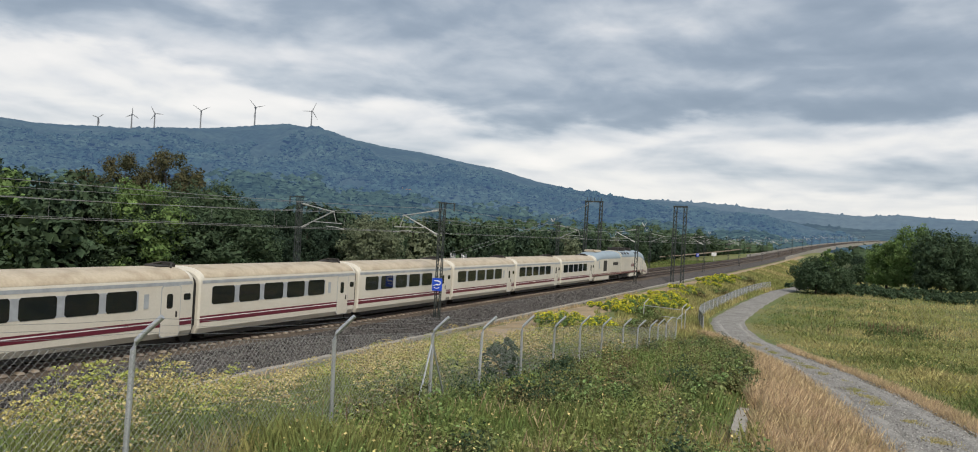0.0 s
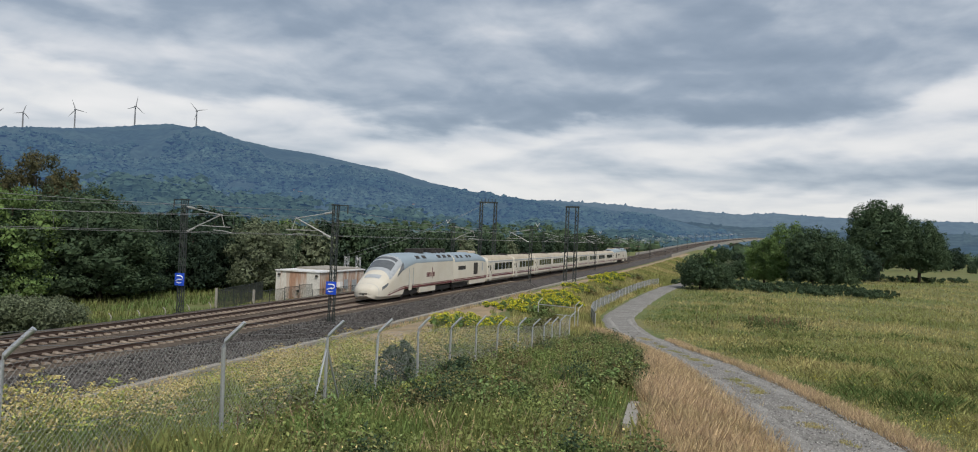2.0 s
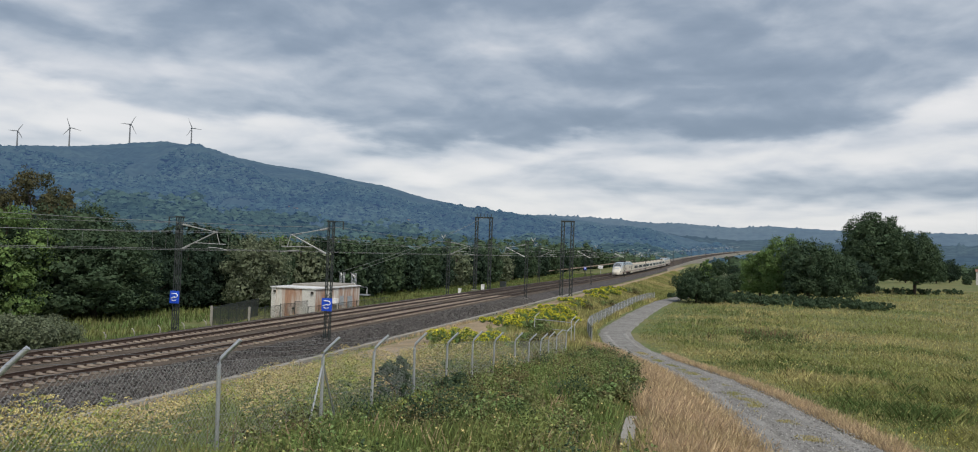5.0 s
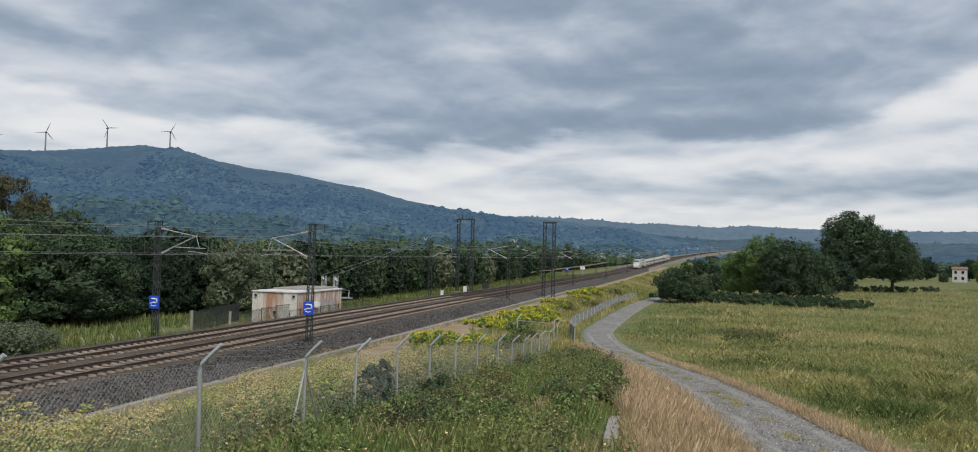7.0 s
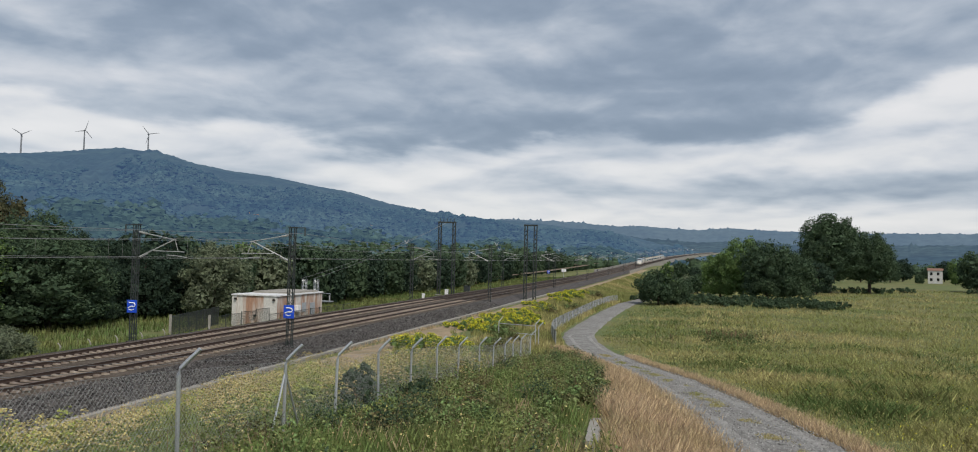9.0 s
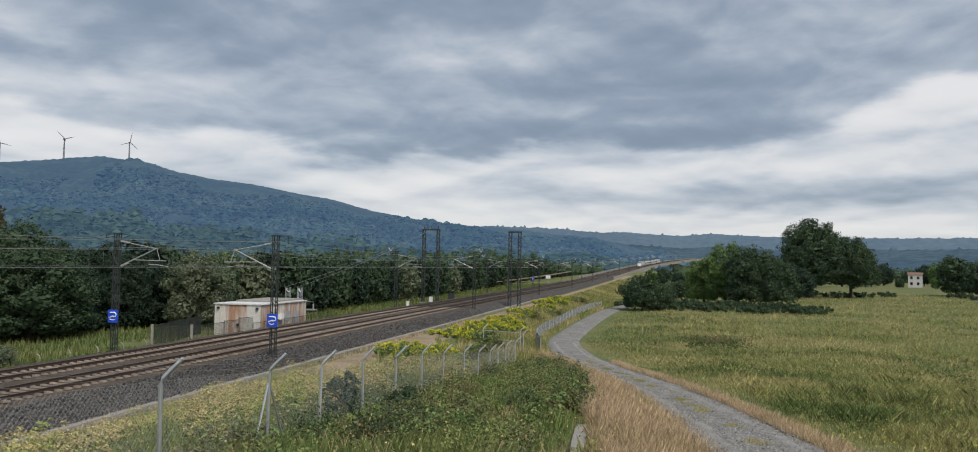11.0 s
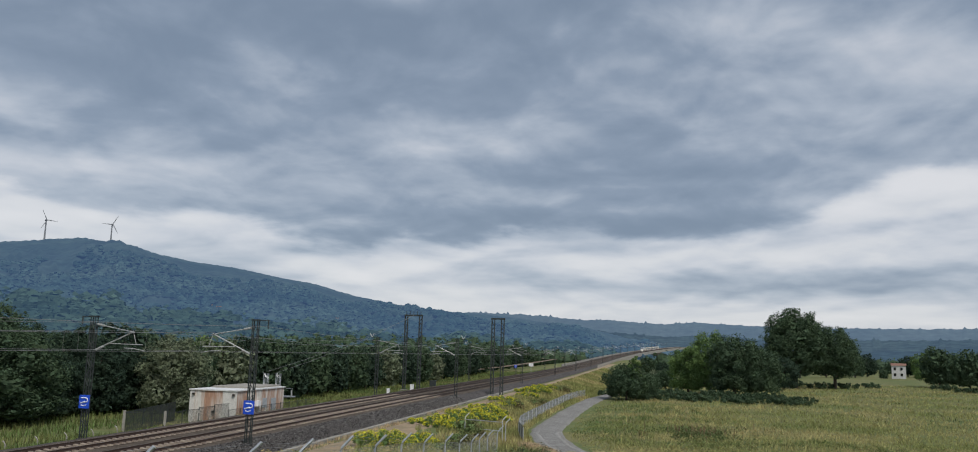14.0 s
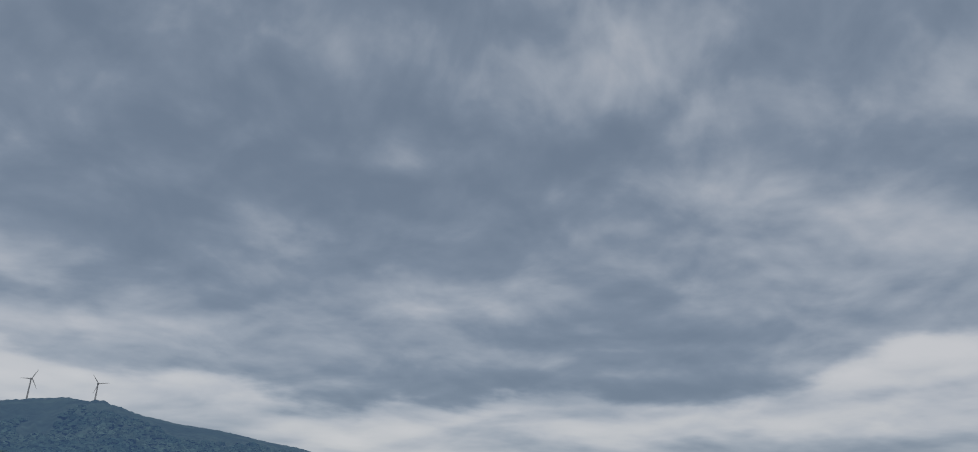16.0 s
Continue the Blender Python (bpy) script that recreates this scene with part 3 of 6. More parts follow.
def lattice(b, x, y, z0, z1, w, d, step=0.62, r=0.026):
    """A four-legged mast with zigzag bracing on all faces."""
    for sx in (-1, 1):
        for sy in (-1, 1):
            b.box(x + sx * w - r, x + sx * w + r, y + sy * d - r, y + sy * d + r, z0, z1)
    n = int((z1 - z0) / step)
    for i in range(n):
        a, c = z0 + i * step, z0 + (i + 1) * step
        s = 1 if i % 2 else -1
        for sy in (-1, 1):
            b.tube([(x - s * w, y + sy * d, a), (x + s * w, y + sy * d, c)], r * 0.6, 4)
        for sx in (-1, 1):
            b.tube([(x + sx * w, y - s * d, a), (x + sx * w, y + s * d, c)], r * 0.6, 4)


def sign_on(parent, x, y, z):
    s = part("sign", Build().box(x - 0.36, x + 0.36, y - 0.02, y + 0.02, z - 0.42, z + 0.42), "sign", parent, "square blue enamel sign with a white hooked bar")
    b = Build()
    q = y - 0.03
    b.tube([(x - 0.2, q, z + 0.24), (x + 0.08, q, z + 0.24), (x + 0.22, q, z + 0.2), (x + 0.26, q, z + 0.1), (x + 0.2, q, z), (x + 0.02, q, z - 0.04)], 0.04, 4)
    b.tube([(x - 0.26, q, z - 0.1), (x - 0.1, q, z - 0.04), (x + 0.06, q, z + 0.02)], 0.04, 4)
    b.tube([(x - 0.2, q, z - 0.2), (x - 0.02, q, z - 0.26), (x + 0.16, q, z - 0.2)], 0.03, 4)
    part("sign_mark", b, "white", s, "white hooked bar and small wedge")


def make_mast(y, side, sign):
    """A catenary mast with its cantilever. side: 1 near the camera, -1 beyond the line."""
    cx, cz = (NEAR_X, 0) if side > 0 else (FAR_X, 0)
    sx = float(shift(y))
    k = float(rise(y))
    x = (NEAR_X + 3.25 if side > 0 else FAR_X - 3.4)
    t = empty("catenary_mast", pose(x + sx, y, -0.35 + k), "dark lattice catenary mast with pale cantilever" + (" and blue sign" if sign else ""), "mast", "catenary masts")
    b = Build()
    lattice(b, 0, 0, -0.6, 7.75, 0.17, 0.12)
    b.box(-0.25, 0.25, -0.2, 0.2, 7.7, 7.78)
    part("lattice_column", b, "mast", t)
    part("footing", Build().box(-0.3, 0.3, -0.3, 0.3, -1.6, -0.12 if side > 0 else 0.0, 0.05), "dark", t)
    i = -side   # towards the track
    b = Build()
    b.tube([(i * 0.18, 0, 7.25), (i * 3.0, 0, 6.75)], 0.035, 6)
    b.tube([(i * 0.25, 0, 5.6), (i * 2.9, 0, 6.8)], 0.042, 6)
    b.tube([(i * 1.3, 0, 6.02), (i * 3.6, 0, 5.98)], 0.03, 6)
    b.tube([(i * 2.9, 0, 6.75), (i * 3.15, 0, 6.0)], 0.022, 5)
    b.tube([(i * 2.3, 0, 5.75), (i * 3.0, 0.05, 5.72), (i * 3.7, 0.1, 5.6)], 0.028, 6)
    part("cantilever", b, "arm", t)
    for p, q in (((i * 0.3, 0, 5.57), (i * 0.85, 0, 5.84)), ((i * 0.25, 0, 7.24), (i * 0.8, 0, 7.14))):
        b = Build().tube([p, q], 0.03, 6)
        for m in range(5):
            c = Vector(p).lerp(Vector(q), (m + 0.5) / 5)
            d = (Vector(q) - Vector(p)).normalized() * 0.03
            b.tube([c - d, c + d], 0.075, 8)
        part("insulator", b, "arm", t)
    b = Build()
    b.tube([(-i * 0.9, 0, 7.72), (i * 0.3, 0, 7.74)], 0.03, 5)
    b.tube([(-i * 0.85, 0, 7.7), (-i * 0.85, 0, 7.2)], 0.045, 6)
    part("feeder_bracket", b, "mast", t)
    for sx_ in (-0.3, 0.3) if y > 60 else ():
        part("feeder_insulator", Build().tube([(-i * 0.85, 0, 7.72), (-i * 0.85 + sx_, 0, 8.25)], 0.05, 6), "arm", t)
    if sign:
        sign_on(t, 0, -0.2, 2.3)
    return t


MAST_YS = [-72.0, -12.0, 48.3, 107.6, 168.0] + [228.0 + 60 * i for i in range(14)]


def make_masts():
    for y in MAST_YS[1:]:
        make_mast(y, 1, y == 48.3)
        make_mast(y - 0.8, -1, y == 48.3 or y == 228.0)


def wire(name, x, hs, r, label, sag=0.0, drop=None):
    """One overhead wire from mast to mast; hs: its height at a mast."""
    pts = []
    for a, c in zip(MAST_YS[:-1], MAST_YS[1:]):
        for j in range(8):
            u = j / 8
            y = a + (c - a) * u
            px, py, pz = along(x, y)
            pts.append((px, py, pz + hs - sag * 4 * u * (1 - u)))
    return tagged(part(name, Build().tube(pts, r, 4), "cable"), label, "cable", "overhead wires")


def make_wires():
    for cx in (NEAR_X, FAR_X):
        wire("contact_wire", cx, 5.3, 0.010, "copper contact wire over the track", 0.03)
        wire("catenary_wire", cx, 6.55, 0.010, "sagging catenary wire over the track", 0.55)
        b = Build()
        for a, c in zip(MAST_YS[1:8], MAST_YS[2:9]):
            for j in range(1, 9):
                u = j / 9
                px, py, pz = along(cx, a + (c - a) * u)
                b.tube([(px, py, pz + 5.3), (px, py, pz + 6.55 - 0.55 * 4 * u * (1 - u))], 0.006, 3)
        tagged(part("dropper_wires", b, "cable"), "thin droppers between contact and catenary wire", "cable", kind="stuff")
    wire("feeder_wire", NEAR_X + 3.9, 7.0, 0.010, "feeder cable hung behind the masts", 0.5)
    wire("feeder_wire", FAR_X - 4.1, 7.0, 0.010, "feeder cable hung behind the far masts", 0.5)


def make_anchor(x, y, h, gap, bar):
    """A pair of tall lattice posts."""
    t = empty("anchor_mast", pose(x, y, -0.5), "pair of tall dark lattice anchor posts beside the line", "mast", "anchor masts")
    for s in (-1, 1):
        b = Build()
        lattice(b, s * gap, 0, -0.9, h, 0.22, 0.2, 0.7, 0.045)
        part("lattice_column", b, "mast", t)
        part("footing", Build().box(s * gap - 0.5, s * gap + 0.5, -0.5, 0.5, -1.8, -0.25, 0.05), "concrete", t)
    b = Build().box(-gap - 0.35, gap + 0.35, -0.12, 0.12, h - 0.25, h)
    if bar:
        for i in range(5):
            b.tube([(-gap + i * gap / 2, 0, h), (-gap + i * gap / 2, 0, h + 0.55)], 0.06, 6)
    part("head_beam", b, "mast", t)
    return t


def make_fence_far():
    """Low bent posts beyond the far track."""
    b = Build().box(-0.04, 0.04, -0.04, 0.04, -0.2, 0.75)
    b.tube([(0, 0, 0.73), (-0.12, 0, 0.9), (-0.24, 0, 0.98)], 0.04, 6)
    me = b.mesh("fence_post", M["concrete"])
    t = empty("far_fence", pose(-44, 30, -1.5), "pale bent posts of the far boundary fence", "fence")
    for i in range(10):
        y = 34 + i * 3.0
        x = -41.5
        ob = part("fence_post", me, "concrete", t)
        ob.matrix_world = pose(x, y, float(ground_z(x, y)) - 0.1)


make_ballast()
make_rails()
make_sleepers()
make_masts()
make_wires()
make_anchor(-21.3, 126, 11.6, 0.75, False)
make_anchor(-37.0, 133, 12.2, 1.25, True)
make_fence_far()
tr = Build()
for i in range(0, 150):
    x, y, z = along(-22.4, 12 + i * 1.0)
    tr.box(x - 0.22, x + 0.22, y + 0.01, y + 0.99, z - 1.3, z - 0.86 + 0.02 * rng.random())
tagged(part("cable_trough", tr, "concrete"), "pale concrete cable trough with lids beside the ballast", "cable trough", kind="structure")


# ---- the train ----
# a car's own space: y forward towards its front, x across, z above the rails; origin at its rear coupling
def section(w, zb, zt, shoulder=0.62, n=14, tuck=0.9):
    """A closed ring across the car: tucked sill, upright side, rounded shoulder and roof."""
    zs = zt - shoulder
    right = [(w * tuck, zb), (w, zb + 0.25), (w, zs)]
    for i in range(1, n + 1):
        a = math.pi / 2 * i / n
        right.append((w * math.cos(a) ** 0.75, zs + shoulder * math.sin(a) ** 0.9))
    left = [(-x, z) for x, z in reversed(right[:-1])]
    return right + left


def ring_at(y, w, zb, zt, shoulder=0.62, tuck=0.9):
    return [(x, y, z) for x, z in section(w, zb, zt, shoulder, tuck=tuck)]


def bogie(parent, y, wheels=2, gap=2.6):
    b = part("bogie", Build().box(-1.15, 1.15, y - gap / 2 - 0.6, y + gap / 2 + 0.6, 0.42, 0.72, 0.1), "dark", parent, "dark dirty bogie")
    for i in range(wheels):
        yy = y + (i - (wheels - 1) / 2) * gap
        for s in (-1, 1):
            part("wheel", Build().tube([(s * 0.80, yy, 0.46), (s * 0.94, yy, 0.46)], 0.46, 20), "dark", b, smooth=40)
        part("axle", Build().tube([(-0.9, yy, 0.46), (0.9, yy, 0.46)], 0.08, 8), "dark", b)
        part("axle_box", Build().box(-1.12, 1.12, yy - 0.2, yy + 0.2, 0.3, 0.62), "dark", b)
    return b


def panel(parent, name, mat, y0, y1, z0, z1, x=1.47, off=0.006, label="", sides=(1, -1), cut=0.0):
    """A thin panel on the car's sides with clipped corners."""
    c = cut
    o = [(y0 + c, z0), (y1 - c, z0), (y1, z0 + c), (y1, z1 - c), (y1 - c, z1), (y0 + c, z1), (y0, z1 - c), (y0, z0 + c)] if c else [(y0, z0), (y1, z0), (y1, z1), (y0, z1)]
    made = []
    for s in sides:
        b = Build().loft([[(s * (x - 0.02), y, z) for y, z in o], [(s * (x + off), y, z) for y, z in o]])
        made.append(part(name, b, mat, parent, label))
    return made[0]


def door(parent, y0, y1, z0, z1, x=1.47):
    for s in (1, -1):
        panel(parent, "door_seal", "panelgrey", y0 - 0.035, y1 + 0.035, z0 - 0.03, z1 + 0.035, x, 0.006, sides=(s,), cut=0.09)
        d = panel(parent, "door", "cream", y0, y1, z0, z1, x, 0.014, sides=(s,), cut=0.08)
        panel(d, "door_window", "glass", y0 + 0.28, y0 + 0.62, 1.68, 2.3, x, 0.02, sides=(s,), cut=0.06)
        panel(d, "door_handle", "dark", y1 - 0.25, y1 - 0.16, 1.3, 1.55, x, 0.03, sides=(s,))


COACH = 13.14


def make_coach(door_front):
    t = empty("coach", Matrix(), "cream passenger coach with maroon stripes and dark windows", "railway coach", "train coaches")
    g = 0.16
    rings = [ring_at(y, w, 0.42, z) for y, w, z in ((g, 1.40, 3.22), (g + 0.08, 1.46, 3.33), (g + 0.25, 1.47, 3.36), (COACH - g - 0.25, 1.47, 3.36), (COACH - g - 0.08, 1.46, 3.33), (COACH - g, 1.40, 3.22))]
    part("body", Build().loft(rings), "cream", t, smooth=25)
    rr = []
    for y in (g + 0.3, COACH - g - 0.3):
        sec = [(x, z) for x, z in section(1.47, 0.42, 3.36) if z > 2.86]
        rr.append([(x * 1.004, y, z + 0.012) for x, z in sec] + [(x * 0.9, y, z - 0.1) for x, z in reversed(sec)])
    part("roof", Build().loft(rr), "roofc", t, "soiled cream roof", smooth=35)
    panel(t, "grey_band", "panelgrey", g + 0.15, COACH - g - 0.15, 2.66, 2.80, label="grey band under the roof")
    panel(t, "maroon_stripe", "maroon", g + 0.1, COACH - g - 0.1, 0.92, 1.09, label="broad maroon stripe")
    panel(t, "white_stripe", "white", g + 0.1, COACH - g - 0.1, 1.092, 1.13)
    panel(t, "maroon_stripe", "maroon", g + 0.1, COACH - g - 0.1, 1.132, 1.215, label="thin maroon stripe")
    flip = (lambda y: y) if door_front else (lambda y: COACH - y)

    def span(a, c):
        return sorted((flip(a), flip(c)))
    panel(t, "window_band", "panelgrey", *span(0.95, 9.85), 1.72, 2.5, label="grey panels between the windows")
    for i in range(5):
        a, c = span(0.95 + i * 1.83, 0.95 + i * 1.83 + 1.5)
        panel(t, "window", "glass", a, c, 1.70, 2.52, off=0.014, label="dark tinted window", cut=0.09)
    panel(t, "grille", "panelgrey", *span(10.15, 10.4), 1.75, 2.35, off=0.012)
    a, c = span(11.1, 12.15)
    door(t, a, c, 0.5, 2.62)
    panel(t, "small_window", "glass", *span(12.35, 12.75), 2.0, 2.28, off=0.014, cut=0.05)
    part("gangway", Build().loft([ring_at(y, 1.25, 0.6, 3.1, 0.5) for y in (-0.02, g + 0.02)]), "rubber", t, "black rubber bellows")
    b = part("wheelset", Build().box(-1.1, 1.1, -0.6, 0.6, 0.4, 1.1, 0.1), "dark", t, "dark shared wheelset between the coaches")
    for s in (-1, 1):
        part("wheel", Build().tube([(s * 0.80, 0, 0.44), (s * 0.94, 0, 0.44)], 0.44, 20), "dark", b, smooth=40)
    part("underframe", Build().box(-1.2, 1.2, 0.9, COACH - 0.9, 0.2, 0.5), "dark", t)
    r = Build()
    r.box(-0.5, 0.5, COACH - 1.3, COACH - 0.55, 3.3, 3.42, 0.1)
    r.tube([(-0.75, COACH - 0.9, 3.36), (-0.3, COACH - 0.4, 3.52), (0.3, COACH - 0.4, 3.52), (0.75, COACH - 0.9, 3.36)], 0.05, 6)
    r.box(-0.28, 0.28, COACH - 0.45, COACH - 0.1, 3.3, 3.5, 0.06)
    part("roof_gear", r, "dark", t, "dark cable couplers on the roof end")
    return t


GEN = 13.0
POWER = 19.05


def make_generator_car():
    """The end car between coaches and power car; y forward to the coaches."""
    t = empty("generator_car", Matrix(), "cream generator car with grey-blue roof and maroon stripes", "railway car", "train end cars")
    g = 0.12
    hi = [(g, 1.40, 3.7), (g + 0.2, 1.47, 3.84), (GEN - 4.2, 1.47, 3.86), (GEN - 2.4, 1.47, 3.72), (GEN - 0.9, 1.46, 3.42), (GEN - g, 1.42, 3.25)]
    part("body", Build().loft([ring_at(y, w, 0.80, z, 0.62 + max(0, z - 3.3) * 0.5) for y, w, z in hi]), "cream", t, smooth=25)
    rr = []
    for y, w, zt in hi[1:5]:
        sh = 0.62 + max(0, zt - 3.3) * 0.5
        sec = [(x, z) for x, z in section(1.47, 0.42, zt, sh) if z > zt - sh - 0.01]
        rr.append([(x * 1.006, y, z + 0.012) for x, z in sec] + [(x * 0.9, y, z - 0.12) for x, z in reversed(sec)])
    part("roof", Build().loft(rr), "greyblue", t, "grey-blue roof", smooth=35)
    part("roof_hood", Build().loft([[(x * k, y, z) for x, z in ((-0.8, 3.8), (-0.7, 4.02), (0.7, 4.02), (0.8, 3.8))] for y, k in ((7.6, 0.9), (8.0, 1.0), (10.0, 1.0), (10.4, 0.85))]), "roofc", t, "cream roof hood")
    panel(t, "maroon_stripe", "maroon", g + 0.1, GEN - 0.2, 0.92, 1.05, label="maroon stripe")
    panel(t, "maroon_stripe", "maroon", g + 0.1, GEN - 0.2, 1.10, 1.18, label="thin maroon stripe")
    panel(t, "machine_window", "dark", 7.3, 8.9, 1.45, 2.75, off=0.01, label="dark louvred opening", cut=0.1)
    panel(t, "grille", "panelgrey", 10.6, 11.05, 1.8, 2.7, off=0.01)
    panel(t, "side_vent", "dark", 1.6, 4.2, 2.1, 2.5, off=0.01, label="dark side vent")
    for y in (1.2, 2.6, 4.6, 5.8):
        part("roof_vent", Build().loft([[(s[0], yy, s[1]) for s in ((1.41, 3.39), (1.18, 3.64), (1.06, 3.52), (1.3, 3.3))] for yy in (y, y + 0.7)]), "dark", t)
    part("skirt", Build().box(-1.45, 1.45, 6.0, 12.4, 0.40, 0.84, 0.05), "cream", t)
    bogie(t, 3.2)
    part("underframe", Build().box(-1.15, 1.15, 0.6, GEN - 0.4, 0.25, 0.6), "dark", t)
    part("gangway", Build().loft([ring_at(y, 1.3, 0.6, 3.2, 0.5) for y in (-0.02, g + 0.02)]), "rubber", t, "black rubber bellows")
    return t


def nose_at(y):
    """Half width, underside, top, and shoulder of the power car, y metres behind its tip."""
    w = np.interp(y, [0, 0.08, 0.3, 0.8, 1.6, 2.6, 4.0, 6.0], [0.35, 0.62, 0.93, 1.16, 1.30, 1.40, 1.46, 1.47])
    zb = np.interp(y, [0, 0.1, 0.5, 1.2, 5.0, 5.5], [0.5, 0.36, 0.24, 0.2, 0.22, 0.80])
    zt = np.interp(y, [0, 0.08, 0.3, 0.8, 1.6, 2.5, 3.2, 4.0, 4.6, 5.2, 6.5, 8], [0.95, 1.16, 1.34, 1.58, 1.98, 2.46, 2.88, 3.38, 3.66, 3.80, 3.9, 3.93])
    sh = np.interp(y, [0, 0.4, 1.5, 3.0, 4.5, 6, 8], [0.35, 0.62, 0.90, 1.25, 1.35, 1.1, 0.85])
    return float(w), float(zb), float(zt), float(sh)


def skin(y, frac, lift=0.012):
    """A point on the nose's skin: frac 0 at the shoulder line, 1 on the crown (x > 0)."""
    w, zb, zt, sh = nose_at(y)
    a = math.pi / 2 * abs(frac)
    s = 1 if frac >= 0 else -1
    return Vector((w * math.cos(a) ** 0.75, y, zt - sh + sh * math.sin(a) ** 0.9)) + Vector((0.5 * math.cos(a), -0.5, 0.9)).normalized() * lift * s


def patch(parent, name, mat, fn, nu, nv, thick=0.03, label=""):
    """A curved plate: fn(u, v) on the skin, mirrored plates as given by fn."""
    b = Build()
    outer = [[fn(i / nu, j / nv, 0.014) for j in range(nv + 1)] for i in range(nu + 1)]
    inner = [[fn(i / nu, j / nv, -thick) for j in range(nv + 1)] for i in range(nu + 1)]
    b.sheet(outer)
    b.sheet(inner)
    return part(name, b, mat, parent, label, smooth=40)


def make_power_car():
    """y runs from the tip of the nose backwards to the rest of the train."""
    t = empty("power_car", Matrix(), "cream power car with sloping duck-bill nose and maroon stripes", "locomotive", "train power cars")
    ys = [0, 0.03, 0.08, 0.18, 0.3, 0.5, 0.8, 1.2, 1.6, 2.0, 2.5, 2.9, 3.2, 3.6, 4.0, 4.3, 4.6, 5.0, 5.5, 6.0, 7, 8, POWER - 0.3, POWER - 0.12]
    part("body", Build().loft([ring_at(y, *nose_at(y)[:3], nose_at(y)[3], 0.80) for y in ys]), "cream", t, smooth=32)
    # grey-blue upper side and roof
    rr = []
    for y in (4.95, 5.4, 5.9, 6.5, 7.2, 8.0, 12.0, POWER - 0.3):
        w, zb, zt, sh = nose_at(y)
        sec = [(x, z) for x, z in section(w, zb, zt, sh) if z > zt - sh - 0.01]
        rr.append([(x * 1.006, y, z + 0.012) for x, z in sec] + [(x * 0.9, y, z - 0.12) for x, z in reversed(sec)])
    part("roof", Build().loft(rr), "greyblue", t, "grey-blue roof and upper side", smooth=35)

    def both(u, v, lift, y0, y1, f0, f1):
        f = f0 + (f1 - f0) * v
        y = y0 + (y1 - y0) * u
        if f > 1:
            p = skin(y, 2 - f, lift)
            return Vector((-p.x, p.y, p.z))
        return skin(y, f, lift)

    patch(t, "cab_hood", "panelgrey", lambda u, v, l: both(u, v, l, 2.5 - 0.15 * math.cos(6.28 * v), 4.9, 0.26, 1.74), 14, 16, label="silver-grey windscreen surround")
    patch(t, "windscreen", "screen", lambda u, v, l: both(u, v, l + 0.012, 3.0, 3.95, 0.54, 1.46), 8, 14, label="sloping dark windscreen")
    patch(t, "upper_windscreen", "screen", lambda u, v, l: both(u, v, l + 0.012, 4.15, 4.55, 0.55, 1.45), 4, 14, label="narrow upper windscreen")
    for s in (1, -1):
        mir = (lambda p: p) if s > 0 else (lambda p: Vector((-p.x, p.y, p.z)))
        patch(t, "cab_side_window", "screen", lambda u, v, l: mir(skin(3.7 + 1.4 * u, 0.03 + v * (0.06 + 0.24 * u), l + 0.014)), 6, 4, label="triangular cab side window")
        patch(t, "headlight", "screen", lambda u, v, l: mir(skin(1.05 + 1.0 * u, 0.02 + 0.10 * u + v * (0.20 - 0.12 * u), l)), 6, 4, label="clear swept-back headlight cluster")
    patch(t, "nose_grille", "panelgrey", lambda u, v, l: both(u, v, l, 1.5, 2.0, 0.72, 1.28), 3, 6, label="grey rectangular nose panel")
    # coupler cover joint
    seam = [ring_at(y, nose_at(y)[0] + 0.008, nose_at(y)[1], nose_at(y)[2] + 0.008, nose_at(y)[3], 0.86) for y in (0.62, 0.65)]
    part("nose_seam", Build().loft(seam, cap=False), "panelgrey", t)
    part("coupler_hole", Build().tube([(0, -0.03, 0.62), (0, 0.1, 0.62)], 0.08, 10), "rubber", t)
    # stripes run up from the nose
    for a, c, name in ((0.90, 1.03, "maroon_stripe"), (1.08, 1.15, "maroon_stripe")):
        panel(t, name, "maroon", 5.6, POWER - 0.2, a, c, label="maroon stripe")
        for s in (1, -1):
            b = Build()
            rows = []
            for i in range(9):
                y = 1.9 + 3.7 * i / 8
                w = nose_at(y)[0] + 0.008
                k = i / 8
                lo, hi = a - 0.42 * (1 - k) ** 1.5, c - 0.42 * (1 - k) ** 1.5 - 0.05 * (1 - k)
                rows.append([(s * w, y, lo), (s * w, y, hi)])
            part(name, b.sheet(rows), "maroon", t)
    panel(t, "cab_door", "cream", 6.35, 7.05, 0.7, 2.75, off=0.012, cut=0.06)
    for y in (6.2, 7.2):
        for s in (-1, 1):
            part("handrail", Build().tube([(s * 1.48, y, 1.0), (s * 1.55, y, 1.05), (s * 1.55, y, 2.6), (s * 1.48, y, 2.65)], 0.022, 6), "panelgrey", t, "grey grab rail")
